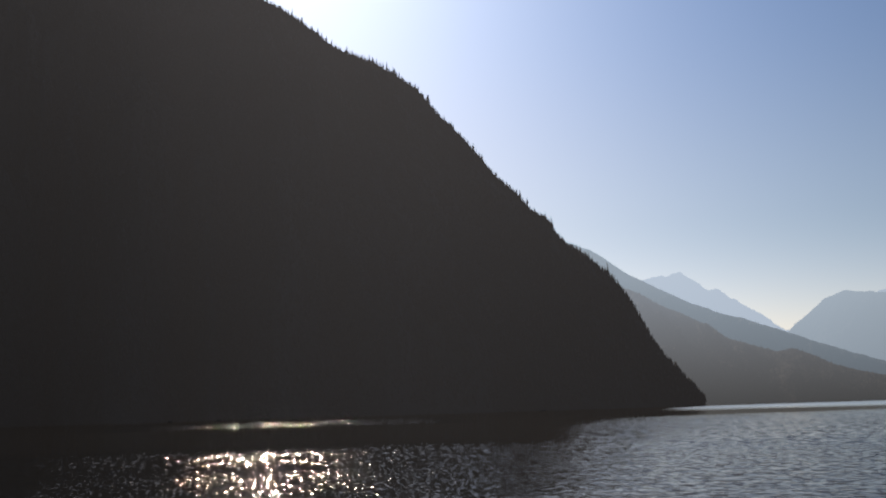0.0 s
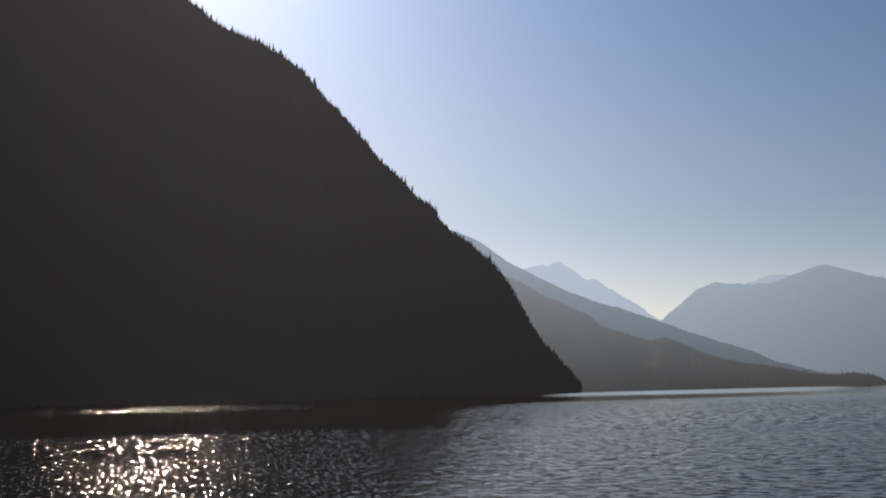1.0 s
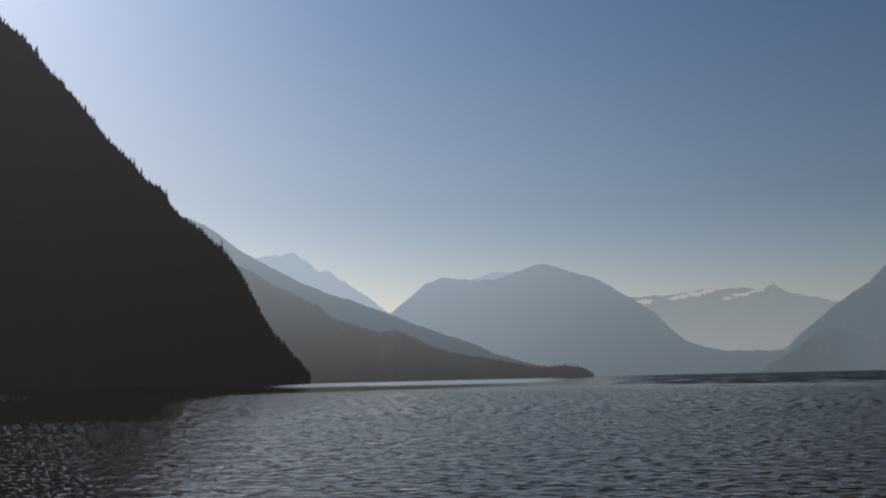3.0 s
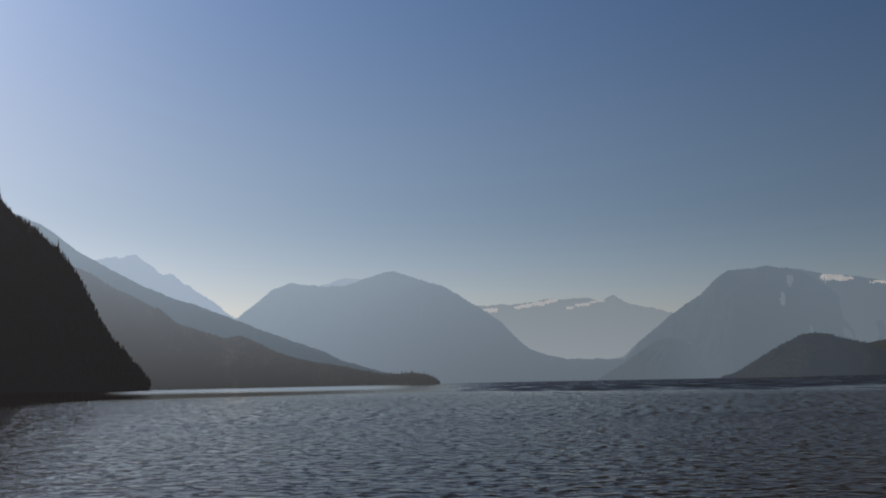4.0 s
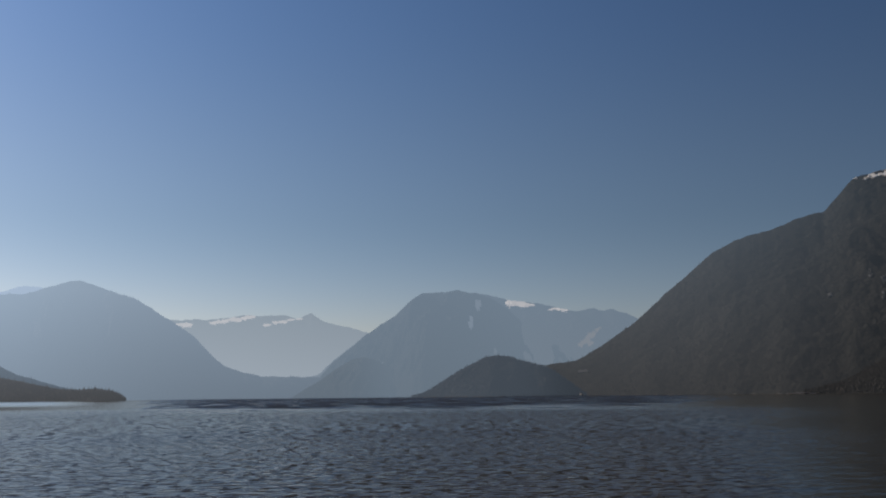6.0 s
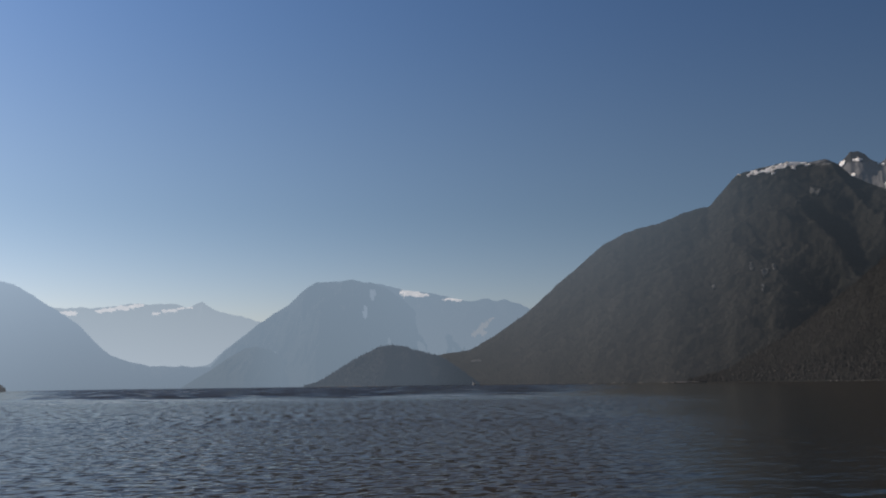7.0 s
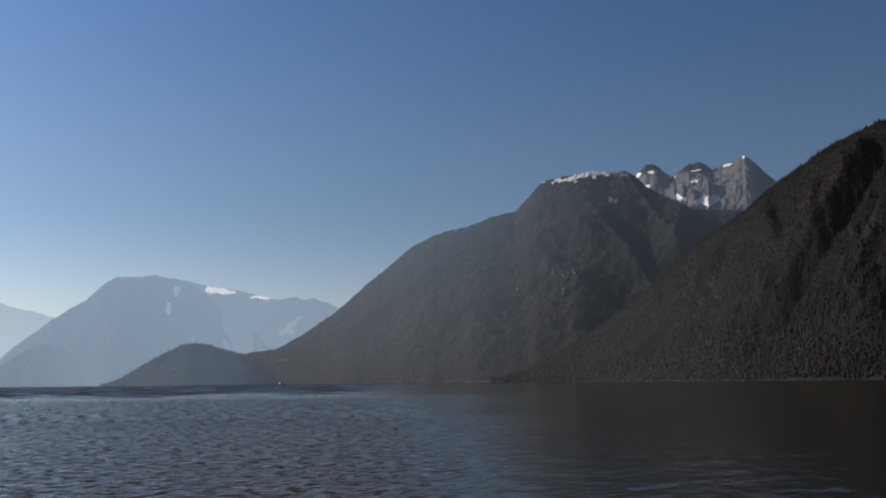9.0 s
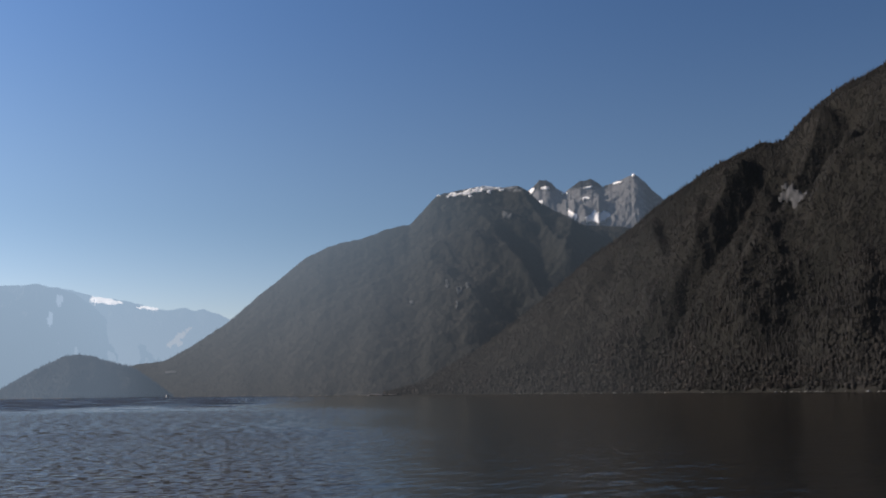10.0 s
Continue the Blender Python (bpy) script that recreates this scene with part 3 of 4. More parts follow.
# ------------------------------------------------------------------ far ranges (their haze is emission in the materials)
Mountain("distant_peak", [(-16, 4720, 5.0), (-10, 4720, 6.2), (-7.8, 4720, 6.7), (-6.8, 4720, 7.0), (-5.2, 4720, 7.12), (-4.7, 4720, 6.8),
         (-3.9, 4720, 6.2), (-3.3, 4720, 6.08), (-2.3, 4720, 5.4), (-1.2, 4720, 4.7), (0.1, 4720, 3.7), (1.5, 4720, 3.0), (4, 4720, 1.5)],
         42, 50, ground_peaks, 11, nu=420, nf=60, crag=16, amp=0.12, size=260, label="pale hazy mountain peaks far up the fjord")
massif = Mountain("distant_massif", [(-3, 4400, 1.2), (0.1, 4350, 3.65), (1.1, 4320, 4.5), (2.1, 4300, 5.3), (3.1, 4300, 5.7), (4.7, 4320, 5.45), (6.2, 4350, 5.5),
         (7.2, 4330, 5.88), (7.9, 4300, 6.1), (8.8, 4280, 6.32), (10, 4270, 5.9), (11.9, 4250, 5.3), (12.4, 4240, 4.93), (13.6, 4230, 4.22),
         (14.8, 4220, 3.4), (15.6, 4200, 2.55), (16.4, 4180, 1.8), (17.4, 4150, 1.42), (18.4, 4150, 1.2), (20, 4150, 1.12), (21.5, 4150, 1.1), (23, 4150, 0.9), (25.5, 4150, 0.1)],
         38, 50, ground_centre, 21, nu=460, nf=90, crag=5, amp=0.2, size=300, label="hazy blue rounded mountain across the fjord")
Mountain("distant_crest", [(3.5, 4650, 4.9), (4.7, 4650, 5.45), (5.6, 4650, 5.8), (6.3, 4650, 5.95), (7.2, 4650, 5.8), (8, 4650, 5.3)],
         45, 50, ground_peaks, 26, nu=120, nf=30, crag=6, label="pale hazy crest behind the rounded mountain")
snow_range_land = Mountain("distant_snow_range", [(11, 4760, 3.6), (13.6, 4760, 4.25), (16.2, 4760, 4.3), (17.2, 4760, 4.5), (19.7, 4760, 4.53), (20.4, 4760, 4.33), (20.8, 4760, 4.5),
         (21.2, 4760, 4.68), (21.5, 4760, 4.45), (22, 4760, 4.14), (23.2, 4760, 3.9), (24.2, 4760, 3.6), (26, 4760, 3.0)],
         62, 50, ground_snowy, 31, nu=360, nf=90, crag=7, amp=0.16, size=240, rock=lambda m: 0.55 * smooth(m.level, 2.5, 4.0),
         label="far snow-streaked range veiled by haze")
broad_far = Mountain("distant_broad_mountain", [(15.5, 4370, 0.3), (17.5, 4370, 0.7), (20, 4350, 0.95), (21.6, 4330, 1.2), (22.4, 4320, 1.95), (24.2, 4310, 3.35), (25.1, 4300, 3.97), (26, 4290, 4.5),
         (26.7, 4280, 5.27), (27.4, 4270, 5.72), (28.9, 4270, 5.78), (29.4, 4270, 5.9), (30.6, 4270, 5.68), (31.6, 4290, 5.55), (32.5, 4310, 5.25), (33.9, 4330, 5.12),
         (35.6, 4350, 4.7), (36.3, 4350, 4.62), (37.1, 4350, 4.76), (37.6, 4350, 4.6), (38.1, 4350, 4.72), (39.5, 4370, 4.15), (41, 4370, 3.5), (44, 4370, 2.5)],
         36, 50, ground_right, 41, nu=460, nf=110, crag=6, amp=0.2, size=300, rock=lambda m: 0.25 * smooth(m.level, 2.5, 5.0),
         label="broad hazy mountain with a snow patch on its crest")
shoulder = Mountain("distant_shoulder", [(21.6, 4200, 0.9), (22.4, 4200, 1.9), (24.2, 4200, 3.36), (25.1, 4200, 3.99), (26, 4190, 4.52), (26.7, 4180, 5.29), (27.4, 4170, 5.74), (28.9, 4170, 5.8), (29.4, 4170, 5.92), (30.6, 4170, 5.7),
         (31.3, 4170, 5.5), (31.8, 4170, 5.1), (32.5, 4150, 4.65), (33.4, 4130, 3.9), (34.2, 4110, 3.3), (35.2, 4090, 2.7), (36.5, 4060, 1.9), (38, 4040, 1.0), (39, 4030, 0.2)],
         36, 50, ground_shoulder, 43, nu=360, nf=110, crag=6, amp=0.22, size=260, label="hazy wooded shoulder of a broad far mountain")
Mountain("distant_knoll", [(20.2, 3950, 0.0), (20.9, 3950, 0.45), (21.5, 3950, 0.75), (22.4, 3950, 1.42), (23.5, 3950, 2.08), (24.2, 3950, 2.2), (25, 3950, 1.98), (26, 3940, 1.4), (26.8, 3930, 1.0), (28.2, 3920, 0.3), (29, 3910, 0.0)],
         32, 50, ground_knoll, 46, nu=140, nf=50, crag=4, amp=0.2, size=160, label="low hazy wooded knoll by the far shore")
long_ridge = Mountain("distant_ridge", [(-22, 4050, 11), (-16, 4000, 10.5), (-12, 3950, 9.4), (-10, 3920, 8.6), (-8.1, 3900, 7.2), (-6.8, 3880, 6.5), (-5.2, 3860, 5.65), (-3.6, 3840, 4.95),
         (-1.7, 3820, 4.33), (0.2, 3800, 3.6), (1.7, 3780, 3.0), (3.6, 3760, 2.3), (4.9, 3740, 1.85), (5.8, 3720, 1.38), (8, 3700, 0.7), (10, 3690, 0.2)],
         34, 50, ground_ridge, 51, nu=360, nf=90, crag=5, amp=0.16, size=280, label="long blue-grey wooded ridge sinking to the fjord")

# ------------------------------------------------------------------ nearer land
headland = Mountain("wooded_headland", [(-16, 3300, 8.5), (-8.1, 3000, 6.38), (-6.8, 2960, 5.58), (-5.6, 2930, 5.03), (-4, 2890, 4.2), (-3, 2860, 3.46), (-1.5, 2820, 2.95), (-0.5, 2790, 2.62),
         (0.3, 2770, 2.8), (1.3, 2740, 2.38), (2.4, 2700, 1.8), (4.3, 2650, 1.28), (6.1, 2600, 0.98), (7.6, 2560, 0.6), (8.9, 2530, 0.5), (9.8, 2510, 0.58), (10.7, 2490, 0.44), (11.15, 2484, 0.22), (11.4, 2480, -0.06)],
         26, 40, ground_point, 61, nu=420, nf=110, crag=3, amp=0.2, size=260, label="low wooded headland running out into the fjord")
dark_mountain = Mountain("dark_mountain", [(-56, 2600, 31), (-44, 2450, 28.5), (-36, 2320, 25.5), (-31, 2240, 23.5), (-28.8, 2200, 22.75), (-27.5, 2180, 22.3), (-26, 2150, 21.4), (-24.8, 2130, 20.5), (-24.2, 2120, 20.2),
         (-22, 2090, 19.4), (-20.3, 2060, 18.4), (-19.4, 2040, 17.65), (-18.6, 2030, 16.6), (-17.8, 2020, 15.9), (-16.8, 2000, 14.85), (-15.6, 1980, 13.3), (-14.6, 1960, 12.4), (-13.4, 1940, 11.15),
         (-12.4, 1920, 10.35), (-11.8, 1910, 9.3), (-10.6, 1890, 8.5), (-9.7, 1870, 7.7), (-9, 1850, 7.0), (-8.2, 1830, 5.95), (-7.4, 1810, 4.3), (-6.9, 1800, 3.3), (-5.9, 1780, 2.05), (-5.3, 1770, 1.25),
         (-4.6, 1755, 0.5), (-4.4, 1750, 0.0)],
         46, 45, ground_shade_lift, 71, nu=440, nf=140, crag=4, amp=0.1, size=300, label="steep dark forested mountain in its own shade")
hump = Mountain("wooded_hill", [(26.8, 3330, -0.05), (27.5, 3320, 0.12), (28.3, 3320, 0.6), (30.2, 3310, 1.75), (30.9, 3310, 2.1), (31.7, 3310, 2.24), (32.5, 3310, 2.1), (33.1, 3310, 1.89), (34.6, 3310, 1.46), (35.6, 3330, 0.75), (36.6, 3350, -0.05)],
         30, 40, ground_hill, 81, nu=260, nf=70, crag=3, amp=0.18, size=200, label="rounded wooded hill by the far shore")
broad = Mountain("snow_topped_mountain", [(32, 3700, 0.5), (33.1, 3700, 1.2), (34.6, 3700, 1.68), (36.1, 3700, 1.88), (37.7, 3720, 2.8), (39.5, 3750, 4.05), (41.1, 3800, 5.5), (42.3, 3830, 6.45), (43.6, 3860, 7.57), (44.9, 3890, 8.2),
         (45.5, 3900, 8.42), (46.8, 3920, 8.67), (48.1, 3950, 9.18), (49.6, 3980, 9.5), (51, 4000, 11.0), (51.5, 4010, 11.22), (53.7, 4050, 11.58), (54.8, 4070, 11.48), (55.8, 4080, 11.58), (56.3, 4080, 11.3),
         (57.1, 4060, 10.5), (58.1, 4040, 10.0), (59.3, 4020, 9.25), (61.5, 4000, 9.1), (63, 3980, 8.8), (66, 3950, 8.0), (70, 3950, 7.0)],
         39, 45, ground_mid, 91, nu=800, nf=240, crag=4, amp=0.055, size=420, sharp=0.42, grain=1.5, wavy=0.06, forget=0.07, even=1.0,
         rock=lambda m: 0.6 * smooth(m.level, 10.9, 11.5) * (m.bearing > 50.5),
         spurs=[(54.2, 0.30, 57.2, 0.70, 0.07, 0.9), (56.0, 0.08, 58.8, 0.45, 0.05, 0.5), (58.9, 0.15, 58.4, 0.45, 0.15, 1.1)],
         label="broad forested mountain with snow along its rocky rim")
peak = Mountain("rocky_peak", [(54.5, 4560, 10.0), (56.2, 4560, 11.2), (56.7, 4560, 11.5), (57, 4560, 11.8), (57.35, 4560, 11.86), (57.7, 4560, 11.7), (57.96, 4560, 11.35), (58.4, 4560, 11.08), (58.9, 4570, 11.45), (59.3, 4570, 11.7), (59.9, 4580, 11.82), (60.3, 4580, 11.65),
         (60.6, 4580, 11.35), (61.4, 4580, 11.62), (61.9, 4580, 11.76), (62.35, 4580, 12.0), (62.8, 4580, 11.65), (63.4, 4580, 11.0), (64, 4580, 10.4), (65.1, 4580, 9.5), (67.5, 4600, 8.5)],
         42, 50, ground_high, 101, nu=460, nf=150, crag=7, amp=0.05, size=200, sharp=0.5, grain=1.0, forget=0.08, even=1.0,
         # wooded dome tops; past 62.4 forest colour paints the peak's shaded side
         rock=lambda m: 0.8 - 0.43 * smooth(m.level, 11.0, 11.5) * (m.bearing < 60.9) - 0.4 * smooth(m.bearing, 62.4, 63.2),
         spurs=[(60.35, 0.16, 60.2, 0.5, 0.05, 0.35), (58.95, 0.16, 58.85, 0.4, 0.03, 0.25), (58.4, 0.1, 58.9, 0.5, 0.03, 0.3)],
         label="bare grey granite peaks with old snow patches")
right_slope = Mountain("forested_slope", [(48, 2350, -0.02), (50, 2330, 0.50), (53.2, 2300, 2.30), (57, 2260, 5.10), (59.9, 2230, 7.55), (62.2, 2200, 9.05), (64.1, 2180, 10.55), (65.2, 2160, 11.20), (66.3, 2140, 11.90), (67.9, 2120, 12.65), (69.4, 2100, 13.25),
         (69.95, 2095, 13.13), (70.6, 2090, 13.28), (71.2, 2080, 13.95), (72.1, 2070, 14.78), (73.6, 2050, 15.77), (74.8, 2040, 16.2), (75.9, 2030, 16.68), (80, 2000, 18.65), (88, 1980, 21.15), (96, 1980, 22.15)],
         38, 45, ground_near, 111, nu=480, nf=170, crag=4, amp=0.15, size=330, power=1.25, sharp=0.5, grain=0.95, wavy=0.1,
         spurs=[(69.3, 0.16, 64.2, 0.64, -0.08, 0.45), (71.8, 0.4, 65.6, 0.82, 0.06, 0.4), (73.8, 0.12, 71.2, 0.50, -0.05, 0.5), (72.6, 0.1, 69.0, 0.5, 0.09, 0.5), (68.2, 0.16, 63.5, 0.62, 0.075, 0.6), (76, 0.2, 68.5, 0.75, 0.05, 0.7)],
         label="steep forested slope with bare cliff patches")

# ------------------------------------------------------------------ old snow on the heights
STONE = "bare pale rock face"
for at in [(55.1, 9.85, 0.32, 0.22, -0.6), (52.35, 5.75, 0.22, 0.30), (51.65, 6.1, 0.12, 0.25), (52.15, 4.85, 0.10, 0.24), (52.8, 6.0, 0.10, 0.2), (49.6, 5.0, 0.12, 0.2)]:
    broad.field("rock_face", scar_mid, *at, ragged=1.5, size=12, full=0.72, label=STONE, craggy=7.0)
broad.field("clearing", scar_mid, 36.4, 1.28, 0.28, 0.09, ragged=0.8, label="pale clearing in the woods")
for at in [(71.2, 9.2, 0.14, 0.45), (70.4, 9.9, 0.1, 0.25), (74.2, 13.2, 0.14, 0.6), (74.8, 11.6, 0.12, 0.7), (74.6, 9.9, 0.10, 0.3), (68.7, 8.9, 0.08, 0.4), (66.2, 8.4, 0.08, 0.3)]:
    right_slope.field("rock_face", scar_near, *at, ragged=1.7, size=9, full=0.5, label=STONE, craggy=9.0)
right_slope.field("rock_face", scar_near, 70.75, 10.2, 0.62, 0.8, -0.4, ragged=1.1, size=16, full=0.8, label=STONE, craggy=9.0)
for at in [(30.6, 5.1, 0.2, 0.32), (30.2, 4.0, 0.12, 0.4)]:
    shoulder.field("rock_slide", scar_far_glow, *at, ragged=0.9, size=20, label="pale hazy rock slide")
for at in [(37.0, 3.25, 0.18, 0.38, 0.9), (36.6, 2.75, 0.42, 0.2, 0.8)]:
    broad_far.field("rock_slide", scar_slide_glow, *at, ragged=0.75, size=22, label="pale hazy rock slide")

WHITE = "sunlit patch of old snow"
for at in [(52.1, 11.13, 0.34, 0.10), (52.75, 11.2, 0.4, 0.15, 1.0), (53.4, 11.36, 0.46, 0.16, 1.5), (54.3, 11.5, 0.55, 0.16), (54.1, 11.27, 0.18, 0.10), (54.8, 11.33, 0.22, 0.06), (51.2, 11.1, 0.14, 0.07),
           (51.75, 11.0, 0.1, 0.06), (53.0, 11.05, 0.14, 0.07), (55.6, 9.58, 0.12, 0.08)]:
    broad.field("snowfield", snow_near, *at, ragged=1.15, size=11, full=0.82, label=WHITE)
for at in [(60.25, 9.62, 0.72, 0.3, 0.5), (58.85, 9.82, 0.24, 0.2, -0.8), (59.1, 9.58, 0.2, 0.09), (56.9, 10.62, 0.3, 0.11, -1.8), (56.55, 11.22, 0.14, 0.2, 0.5), (57.35, 11.38, 0.26, 0.09), (59.65, 10.72, 0.32, 0.07, 2.0),
           (59.75, 11.32, 0.28, 0.07, 2.5), (58.45, 11.02, 0.22, 0.07), (61.4, 11.52, 0.24, 0.09, 1.5), (62.3, 11.9, 0.1, 0.08)]:
    peak.field("snowfield", snow_near, *at, ragged=0.55, size=16, label=WHITE)
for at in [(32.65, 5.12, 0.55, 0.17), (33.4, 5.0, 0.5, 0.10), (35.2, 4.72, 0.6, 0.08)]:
    broad_far.field("snowfield", snow_right_glow, *at, label="far patch of old snow")
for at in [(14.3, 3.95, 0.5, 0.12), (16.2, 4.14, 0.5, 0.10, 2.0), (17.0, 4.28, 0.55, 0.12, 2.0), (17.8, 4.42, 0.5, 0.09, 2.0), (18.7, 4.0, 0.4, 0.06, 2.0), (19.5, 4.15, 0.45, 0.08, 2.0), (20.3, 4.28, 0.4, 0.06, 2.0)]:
    snow_range_land.field("snowfield", snow_range_glow, *at, label="far hazy snowfield")

# ------------------------------------------------------------------ woods on the slopes
rng = np.random.default_rng(7)


def woods(m, count, tall, tiers, sides, material, label, low=0.01, high=0.985, rounded=False, clear=None):
    p = m.spots(rng, count, low, high, clear)
    forest("forest", p, tall * (0.6 + 0.7 * rng.random(len(p))), rng, material, label, tiers, sides, m.ob, rounded)


woods(dark_mountain, 18000, 12, 2, 6, needles_shade_lift, "dense dark conifers")
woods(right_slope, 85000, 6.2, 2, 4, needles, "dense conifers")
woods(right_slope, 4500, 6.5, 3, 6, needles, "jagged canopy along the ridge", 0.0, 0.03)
woods(dark_mountain, 6000, 8.5, 3, 6, needles_shade_lift, "jagged canopy along the ridge", 0.0, 0.03)
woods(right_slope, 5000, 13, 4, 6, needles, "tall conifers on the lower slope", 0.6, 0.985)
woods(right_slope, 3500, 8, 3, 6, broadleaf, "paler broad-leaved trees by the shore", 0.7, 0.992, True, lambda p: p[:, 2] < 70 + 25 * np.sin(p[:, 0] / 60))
woods(broad, 24000, 8, 2, 4, needles_mid, "hazy conifers")
woods(headland, 14000, 6.5, 2, 6, needles_point, "hazy conifers")
woods(massif, 4500, 6, 2, 5, needles_centre, "hazy woods")
woods(long_ridge, 4500, 6, 2, 5, needles_ridge, "hazy woods")
woods(hump, 6000, 7, 2, 5, needles_hill, "hazy conifers")

PALE = "pale tide-washed rock along the water"
right_slope.ledges(50, 92, shore_stone, PALE, 1.8, 0.42)
broad.ledges(36.5, 52, shore_stone, PALE, 2.6)
hump.ledges(27.5, 36, shore_stone, PALE, 2.2, -0.1)
dark_mountain.ledges(-50, -5, shore_stone, PALE, 1.4, 0.15)


# ------------------------------------------------------------------ single trees against the sky
def part(name, me, material, parent, label=""):
    ob = new(name, me)
    if not me.materials:
        me.materials.append(material)
    ob.parent = parent
    return tagged(ob, label)


def trunk_mesh(rng):
    """A tapered trunk of unit height with a few bare limb stubs."""
    bm = bmesh.new()
    bmesh.ops.create_cone(bm, segments=6, radius1=0.018, radius2=0.004, depth=1.0, cap_ends=True, matrix=Matrix.Translation((0, 0, 0.46)))
    for _ in range(5):
        up, turn = 0.1 + 0.7 * rng.random(), rng.random() * 6.283
        arm = Matrix.Translation((0, 0, up)) @ Matrix.Rotation(turn, 4, "Z") @ Matrix.Rotation(1.75, 4, "Y") @ Matrix.Translation((0, 0, 0.05))
        bmesh.ops.create_cone(bm, segments=4, radius1=0.006, radius2=0.002, depth=0.11, cap_ends=True, matrix=arm)
    me = bpy.data.meshes.new("trunk")
    bm.to_mesh(me)
    bm.free()
    return me


def conifer(rng, tiers, slim, ragged, crowned=True, shade=True):
    tree = new("conifer_tree")
    part("trunk", trunk_mesh(rng), bark, tree)
    if crowned:
        v, f = conifer_shape(rng, tiers, 9, slim, ragged)
        part("crown", mesh_from("crown", v, f), needles_shade_lift if shade else needles, tree)
    return tree


kinds = [conifer(rng, t, sl, rg) for t, sl, rg in ((7, 0.13, 0.5), (9, 0.11, 0.55), (6, 0.17, 0.45), (8, 0.14, 0.6), (5, 0.2, 0.5))]
kinds.append(conifer(rng, 0, 0, 0, False))
WORDS = ["slender dark conifer on the mountain ridge"] * 5 + ["bare dead conifer trunk on the ridge"]
for k, w in zip(kinds, WORDS):
    tagged(k, w, "tree", "trees along the ridge")


def ridge_trees(m, count, tall, low, high):
    """Single trees along a crest, in loose clumps with gaps."""
    made = 0
    while made < count:
        b = low + (high - low) * rng.random()
        if perlin(np.array([b * 1.3]), np.array([0.5]), 77)[0] + 0.25 * rng.normal() < -0.12:
            continue
        u = np.interp(b, m.fine, np.arange(m.nu))
        i = m.nb + (0 if rng.random() < 0.75 else 2)
        p = [np.interp(u, np.arange(m.nu), g[i]) for g in (m.x, m.y, m.z)]
        k = 5 if rng.random() < 0.06 else int(rng.integers(0, 5))
        h = tall * (0.5 + 0.5 * min(1.0, m.top[int(u)] / 260)) * (0.5 + 0.7 * rng.random() ** 1.5 + (0.4 if rng.random() < 0.08 else 0))
        t = Matrix.LocRotScale((p[0], p[1], p[2] - 0.5), Euler((0.03 * rng.normal(), 0.03 * rng.normal(), rng.random() * 6.283)), (h, h, h))
        if made < 6 and m is dark_mountain:
            kinds[made].matrix_basis = t
        else:
            tree = copy_thing(kinds[k], t)
            tree.scale = (h, h, h)
        made += 1


ridge_trees(dark_mountain, 130, 16, -30, -4.5)
ridge_trees(right_slope, 120, 9, 62, 80)


def broad_crown(rng):
    """A crown of unit height: many uneven clumps of leaves round a hollow middle, with gaps."""
    verts, faces, n = [], [], 0
    for _ in range(34):
        v, f = round_shape(rng)
        up, turn = rng.random(), rng.random() * 6.283
        out = 0.33 * math.sqrt(max(0.05, 1 - (2 * up - 0.9) ** 2)) * (0.55 + 0.45 * rng.random())
        v = (v - np.array([0, 0, 0.5])) * (0.16 + 0.14 * rng.random()) + np.array([out * math.cos(turn), out * math.sin(turn), 0.26 + 0.7 * up])
        verts.append(v)
        faces.append(f + n)
        n += len(v)
    return mesh_from("crown", np.vstack(verts), np.vstack(faces))


def broad_tree(rng):
    tree = new("broadleaf_tree")
    part("trunk", trunk_mesh(rng), bark, tree)
    part("crown", broad_crown(rng), broadleaf, tree)
    return tagged(tree, "bushy dark green broad-leaved tree by the shore", "tree", "trees along the shore")


def shore_trees(m, count, tall, low, high):
    """Single trees on the lowest ground, just above the tide line."""
    shapes = [broad_tree(rng) for _ in range(4)]
    for made in range(count):
        b = low + (high - low) * rng.random()
        u = int(np.interp(b, m.fine, np.arange(m.nu)))
        z = m.z[m.nb:, u]
        i = m.nb + np.where(z > 2.5 + 16 * rng.random() ** 2)[0][-1]
        h = tall * (0.6 + 0.7 * rng.random())
        t = Matrix.LocRotScale((m.x[i, u], m.y[i, u], m.z[i, u] - 0.4), Euler((0.05 * rng.normal(), 0.05 * rng.normal(), rng.random() * 6.283)), (h, h, h))
        if made < 4:
            shapes[made].matrix_basis = t
        else:
            tree = copy_thing(shapes[made % 4], t)
            tree.scale = (h, h, h)


shore_trees(right_slope, 110, 8.5, 58, 84)


# ------------------------------------------------------------------ along the far shore
def boulder_mesh(rng):
    bm = bmesh.new()
    bmesh.ops.create_icosphere(bm, subdivisions=2, radius=1.0)
    for v in bm.verts:
        v.co *= 0.8 + 0.35 * noise.noise(v.co * 1.3 + Vector((rng.random() * 0.2, 0, 0))) + 0.08 * rng.normal()
        v.co.z *= 0.65
    me = bpy.data.meshes.new("boulder")
    bm.to_mesh(me)
    bm.free()
    me.materials.append(shore_stone)
    return me


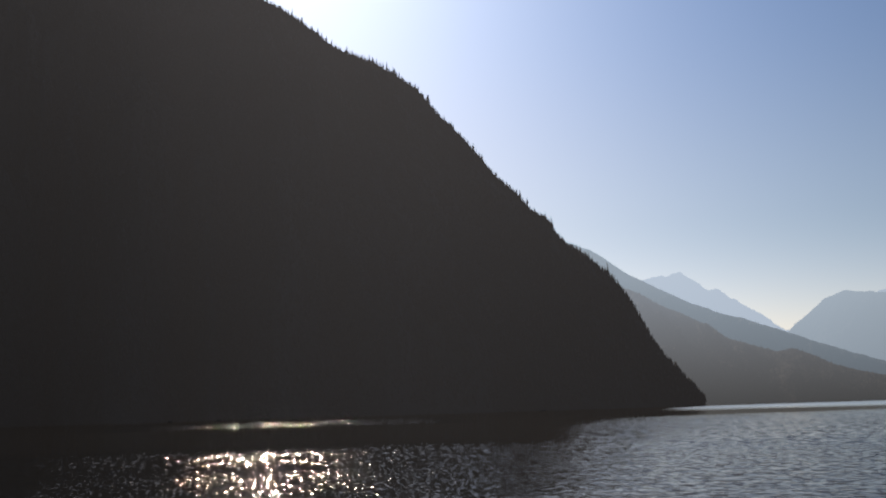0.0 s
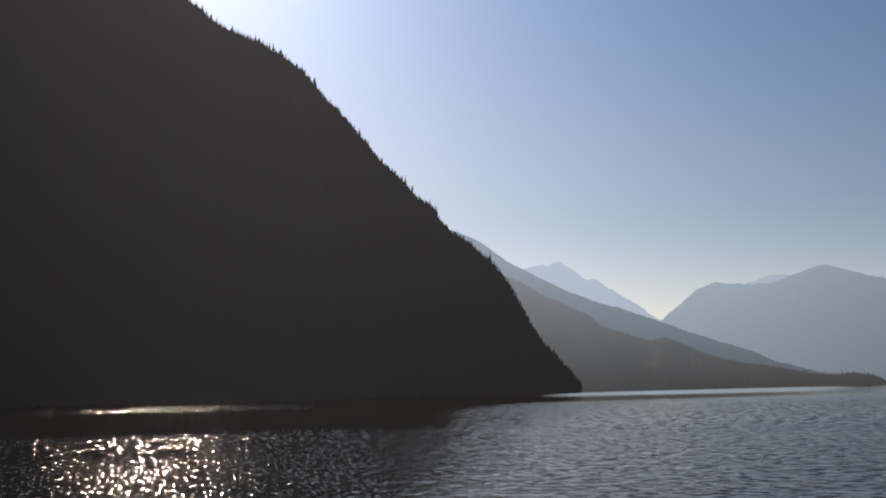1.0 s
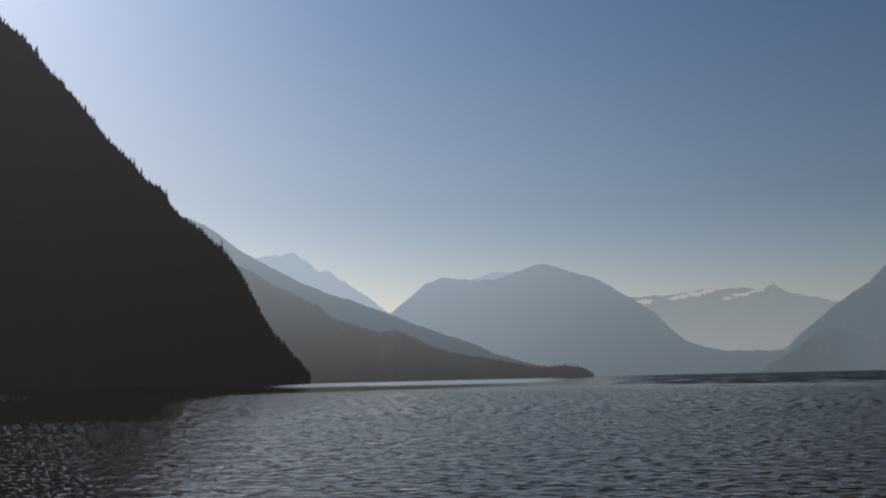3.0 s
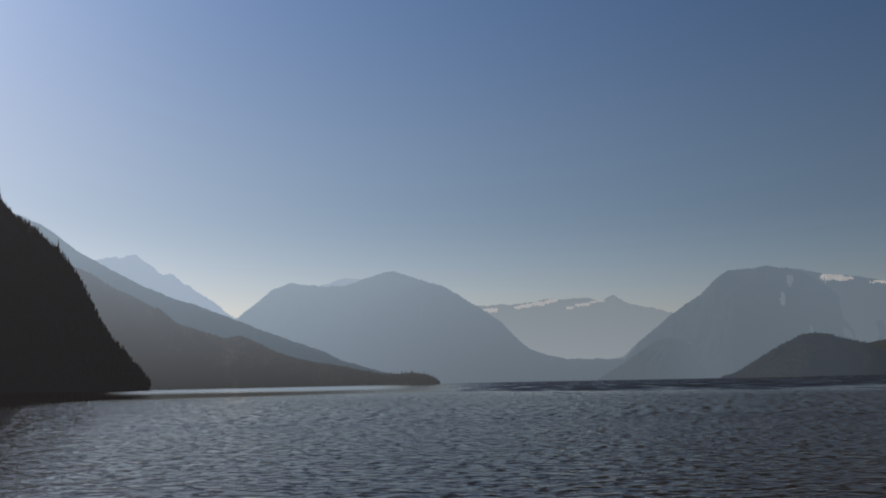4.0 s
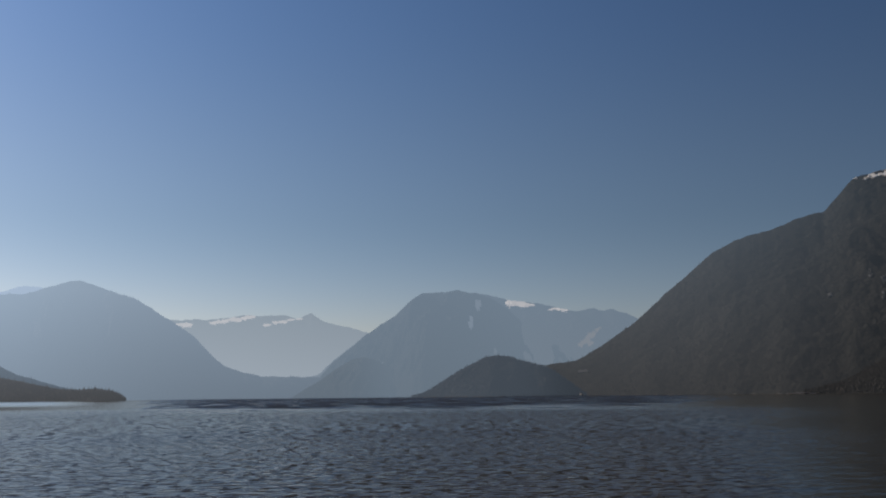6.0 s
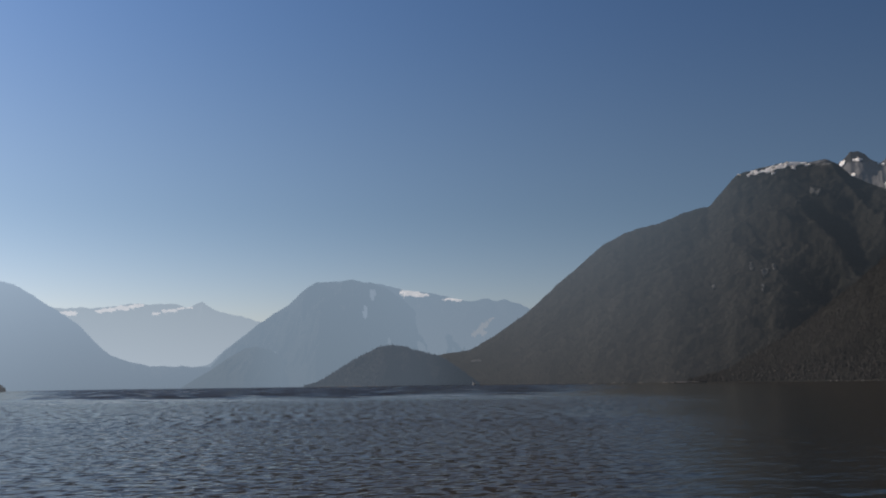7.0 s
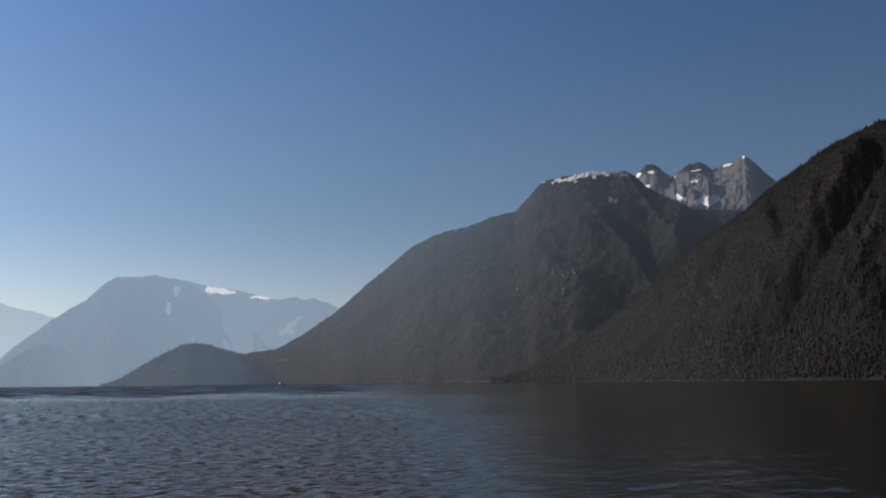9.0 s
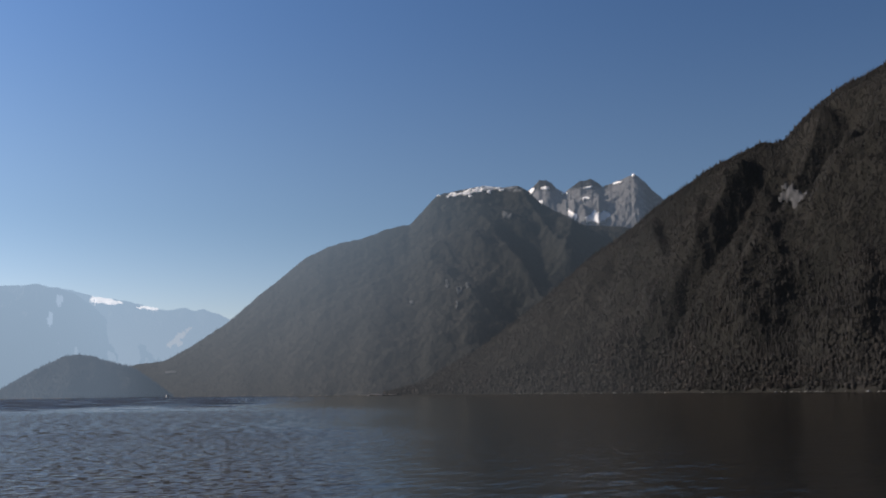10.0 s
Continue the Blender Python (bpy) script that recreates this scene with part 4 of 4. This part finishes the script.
def boulders(m, low, high, count):
    shapes = [boulder_mesh(rng) for _ in range(4)]
    for _ in range(count):
        b = low + (high - low) * rng.random()
        u = int(np.interp(b, m.fine, np.arange(m.nu)))
        z, d = m.z[m.nb:, u], np.hypot(m.x[m.nb:, u], m.y[m.nb:, u])
        reach = d[np.where(z > 2.2)[0][-1]] - 9.5 - 3 * rng.random()
        size = 1.0 + 2.2 * rng.random() ** 2
        ob = new("boulder", shapes[int(rng.integers(0, 4))])
        ob.matrix_basis = Matrix.LocRotScale((math.sin(radians(b)) * reach, math.cos(radians(b)) * reach, 0.1 * size), Euler((0, 0, rng.random() * 6.28)), (size * 1.4, size, size))
        tagged(ob, "pale weathered boulder at the water's edge", "rock", "boulders along the shore")


boulders(right_slope, 55, 76, 60)


def wooded_point():
    """A low dark rock spit off the foot of the forested slope, with a few trees; one leans out over the water."""
    b, reach = radians(48.0), 2215.0
    point = new("rock_spit")
    point.matrix_basis = pose(math.sin(b) * reach, math.cos(b) * reach, 0, 0, 0, -48.0)
    bm = bmesh.new()
    bmesh.ops.create_icosphere(bm, subdivisions=4, radius=1.0)
    for v in bm.verts:
        rough = 1 + 0.25 * noise.noise(v.co * 2.2) + 0.12 * noise.noise(v.co * 6.0)
        v.co = Vector((v.co.x * 36 * rough, v.co.y * 11 * rough, v.co.z * 3.4 * rough * (1.0 - 0.25 * v.co.x)))
    me = bpy.data.meshes.new("rock")
    bm.to_mesh(me)
    bm.free()
    part("rock", me, shore_stone, point)
    tagged(point, "low dark rock spit at the foot of the slope", "rock")
    for along, tall, tilt in ((-31, 9.0, -32), (-19, 6.5, 4), (-9, 8.5, -3), (3, 7.0, 5), (14, 10.0, 2), (24, 9.0, -4)):
        t = point.matrix_basis @ pose(along, 2, 1.2, 0, tilt, 40 * along) @ Matrix.Diagonal((tall, tall, tall, 1))
        tree = copy_thing(kinds[abs(along) % 5], t)
        tree.scale = (tall, tall, tall)
        tagged(tree, "small dark conifer on a rock spit", "tree", "trees on the rock spit")


wooded_point()


def cottage():
    """A small pale house on the far shore, a few metres across."""
    b, reach = radians(36.28), 3120.0
    house = new("house")
    house.matrix_basis = pose(math.sin(b) * reach, math.cos(b) * reach, 0.0, 0, 0, -90)
    plaster, tin = Mat("white boards"), Mat("grey roof")
    plaster.link(plaster.mix(plaster.noise(0.8, 3), (0.62, 0.61, 0.58), (0.8, 0.79, 0.76)), plaster.bsdf.inputs["Base Color"])
    tin.link(tin.mix(tin.noise(0.6, 3), (0.16, 0.15, 0.15), (0.28, 0.27, 0.26)), tin.bsdf.inputs["Base Color"])

    def block(name, size, at, material):
        bm = bmesh.new()
        bmesh.ops.create_cube(bm, size=1.0, matrix=Matrix.Translation(at) @ Matrix.Diagonal((*size, 1)))
        bmesh.ops.bevel(bm, geom=bm.edges[:], offset=0.06, segments=1, affect="EDGES")
        me = bpy.data.meshes.new(name)
        bm.to_mesh(me)
        bm.free()
        return part(name, me, material, house)

    block("foundation", (8.6, 6.6, 3.0), (0, 0, 0.6), shore_stone)
    block("wall", (8, 6, 3.6), (0, 0, 3.8), plaster.m)
    bm = bmesh.new()
    pts = [bm.verts.new(p) for p in ((-4.6, -3.7, 5.5), (4.6, -3.7, 5.5), (4.6, 3.7, 5.5), (-4.6, 3.7, 5.5), (-4.6, 0, 7.8), (4.6, 0, 7.8))]
    for f in ((0, 1, 5, 4), (2, 3, 4, 5), (0, 4, 3), (1, 2, 5), (3, 2, 1, 0)):
        bm.faces.new([pts[k] for k in f])
    me = bpy.data.meshes.new("roof")
    bm.to_mesh(me)
    bm.free()
    part("roof", me, tin.m, house)
    for x in (-2.4, 2.4):
        block("window", (1.1, 0.2, 1.2), (x, -3.05, 4.0), tin.m)
    block("door", (1.0, 0.2, 2.0), (0, -3.05, 3.1), tin.m)
    tagged(house, "small white house with grey roof on the far shore", "house")


cottage()
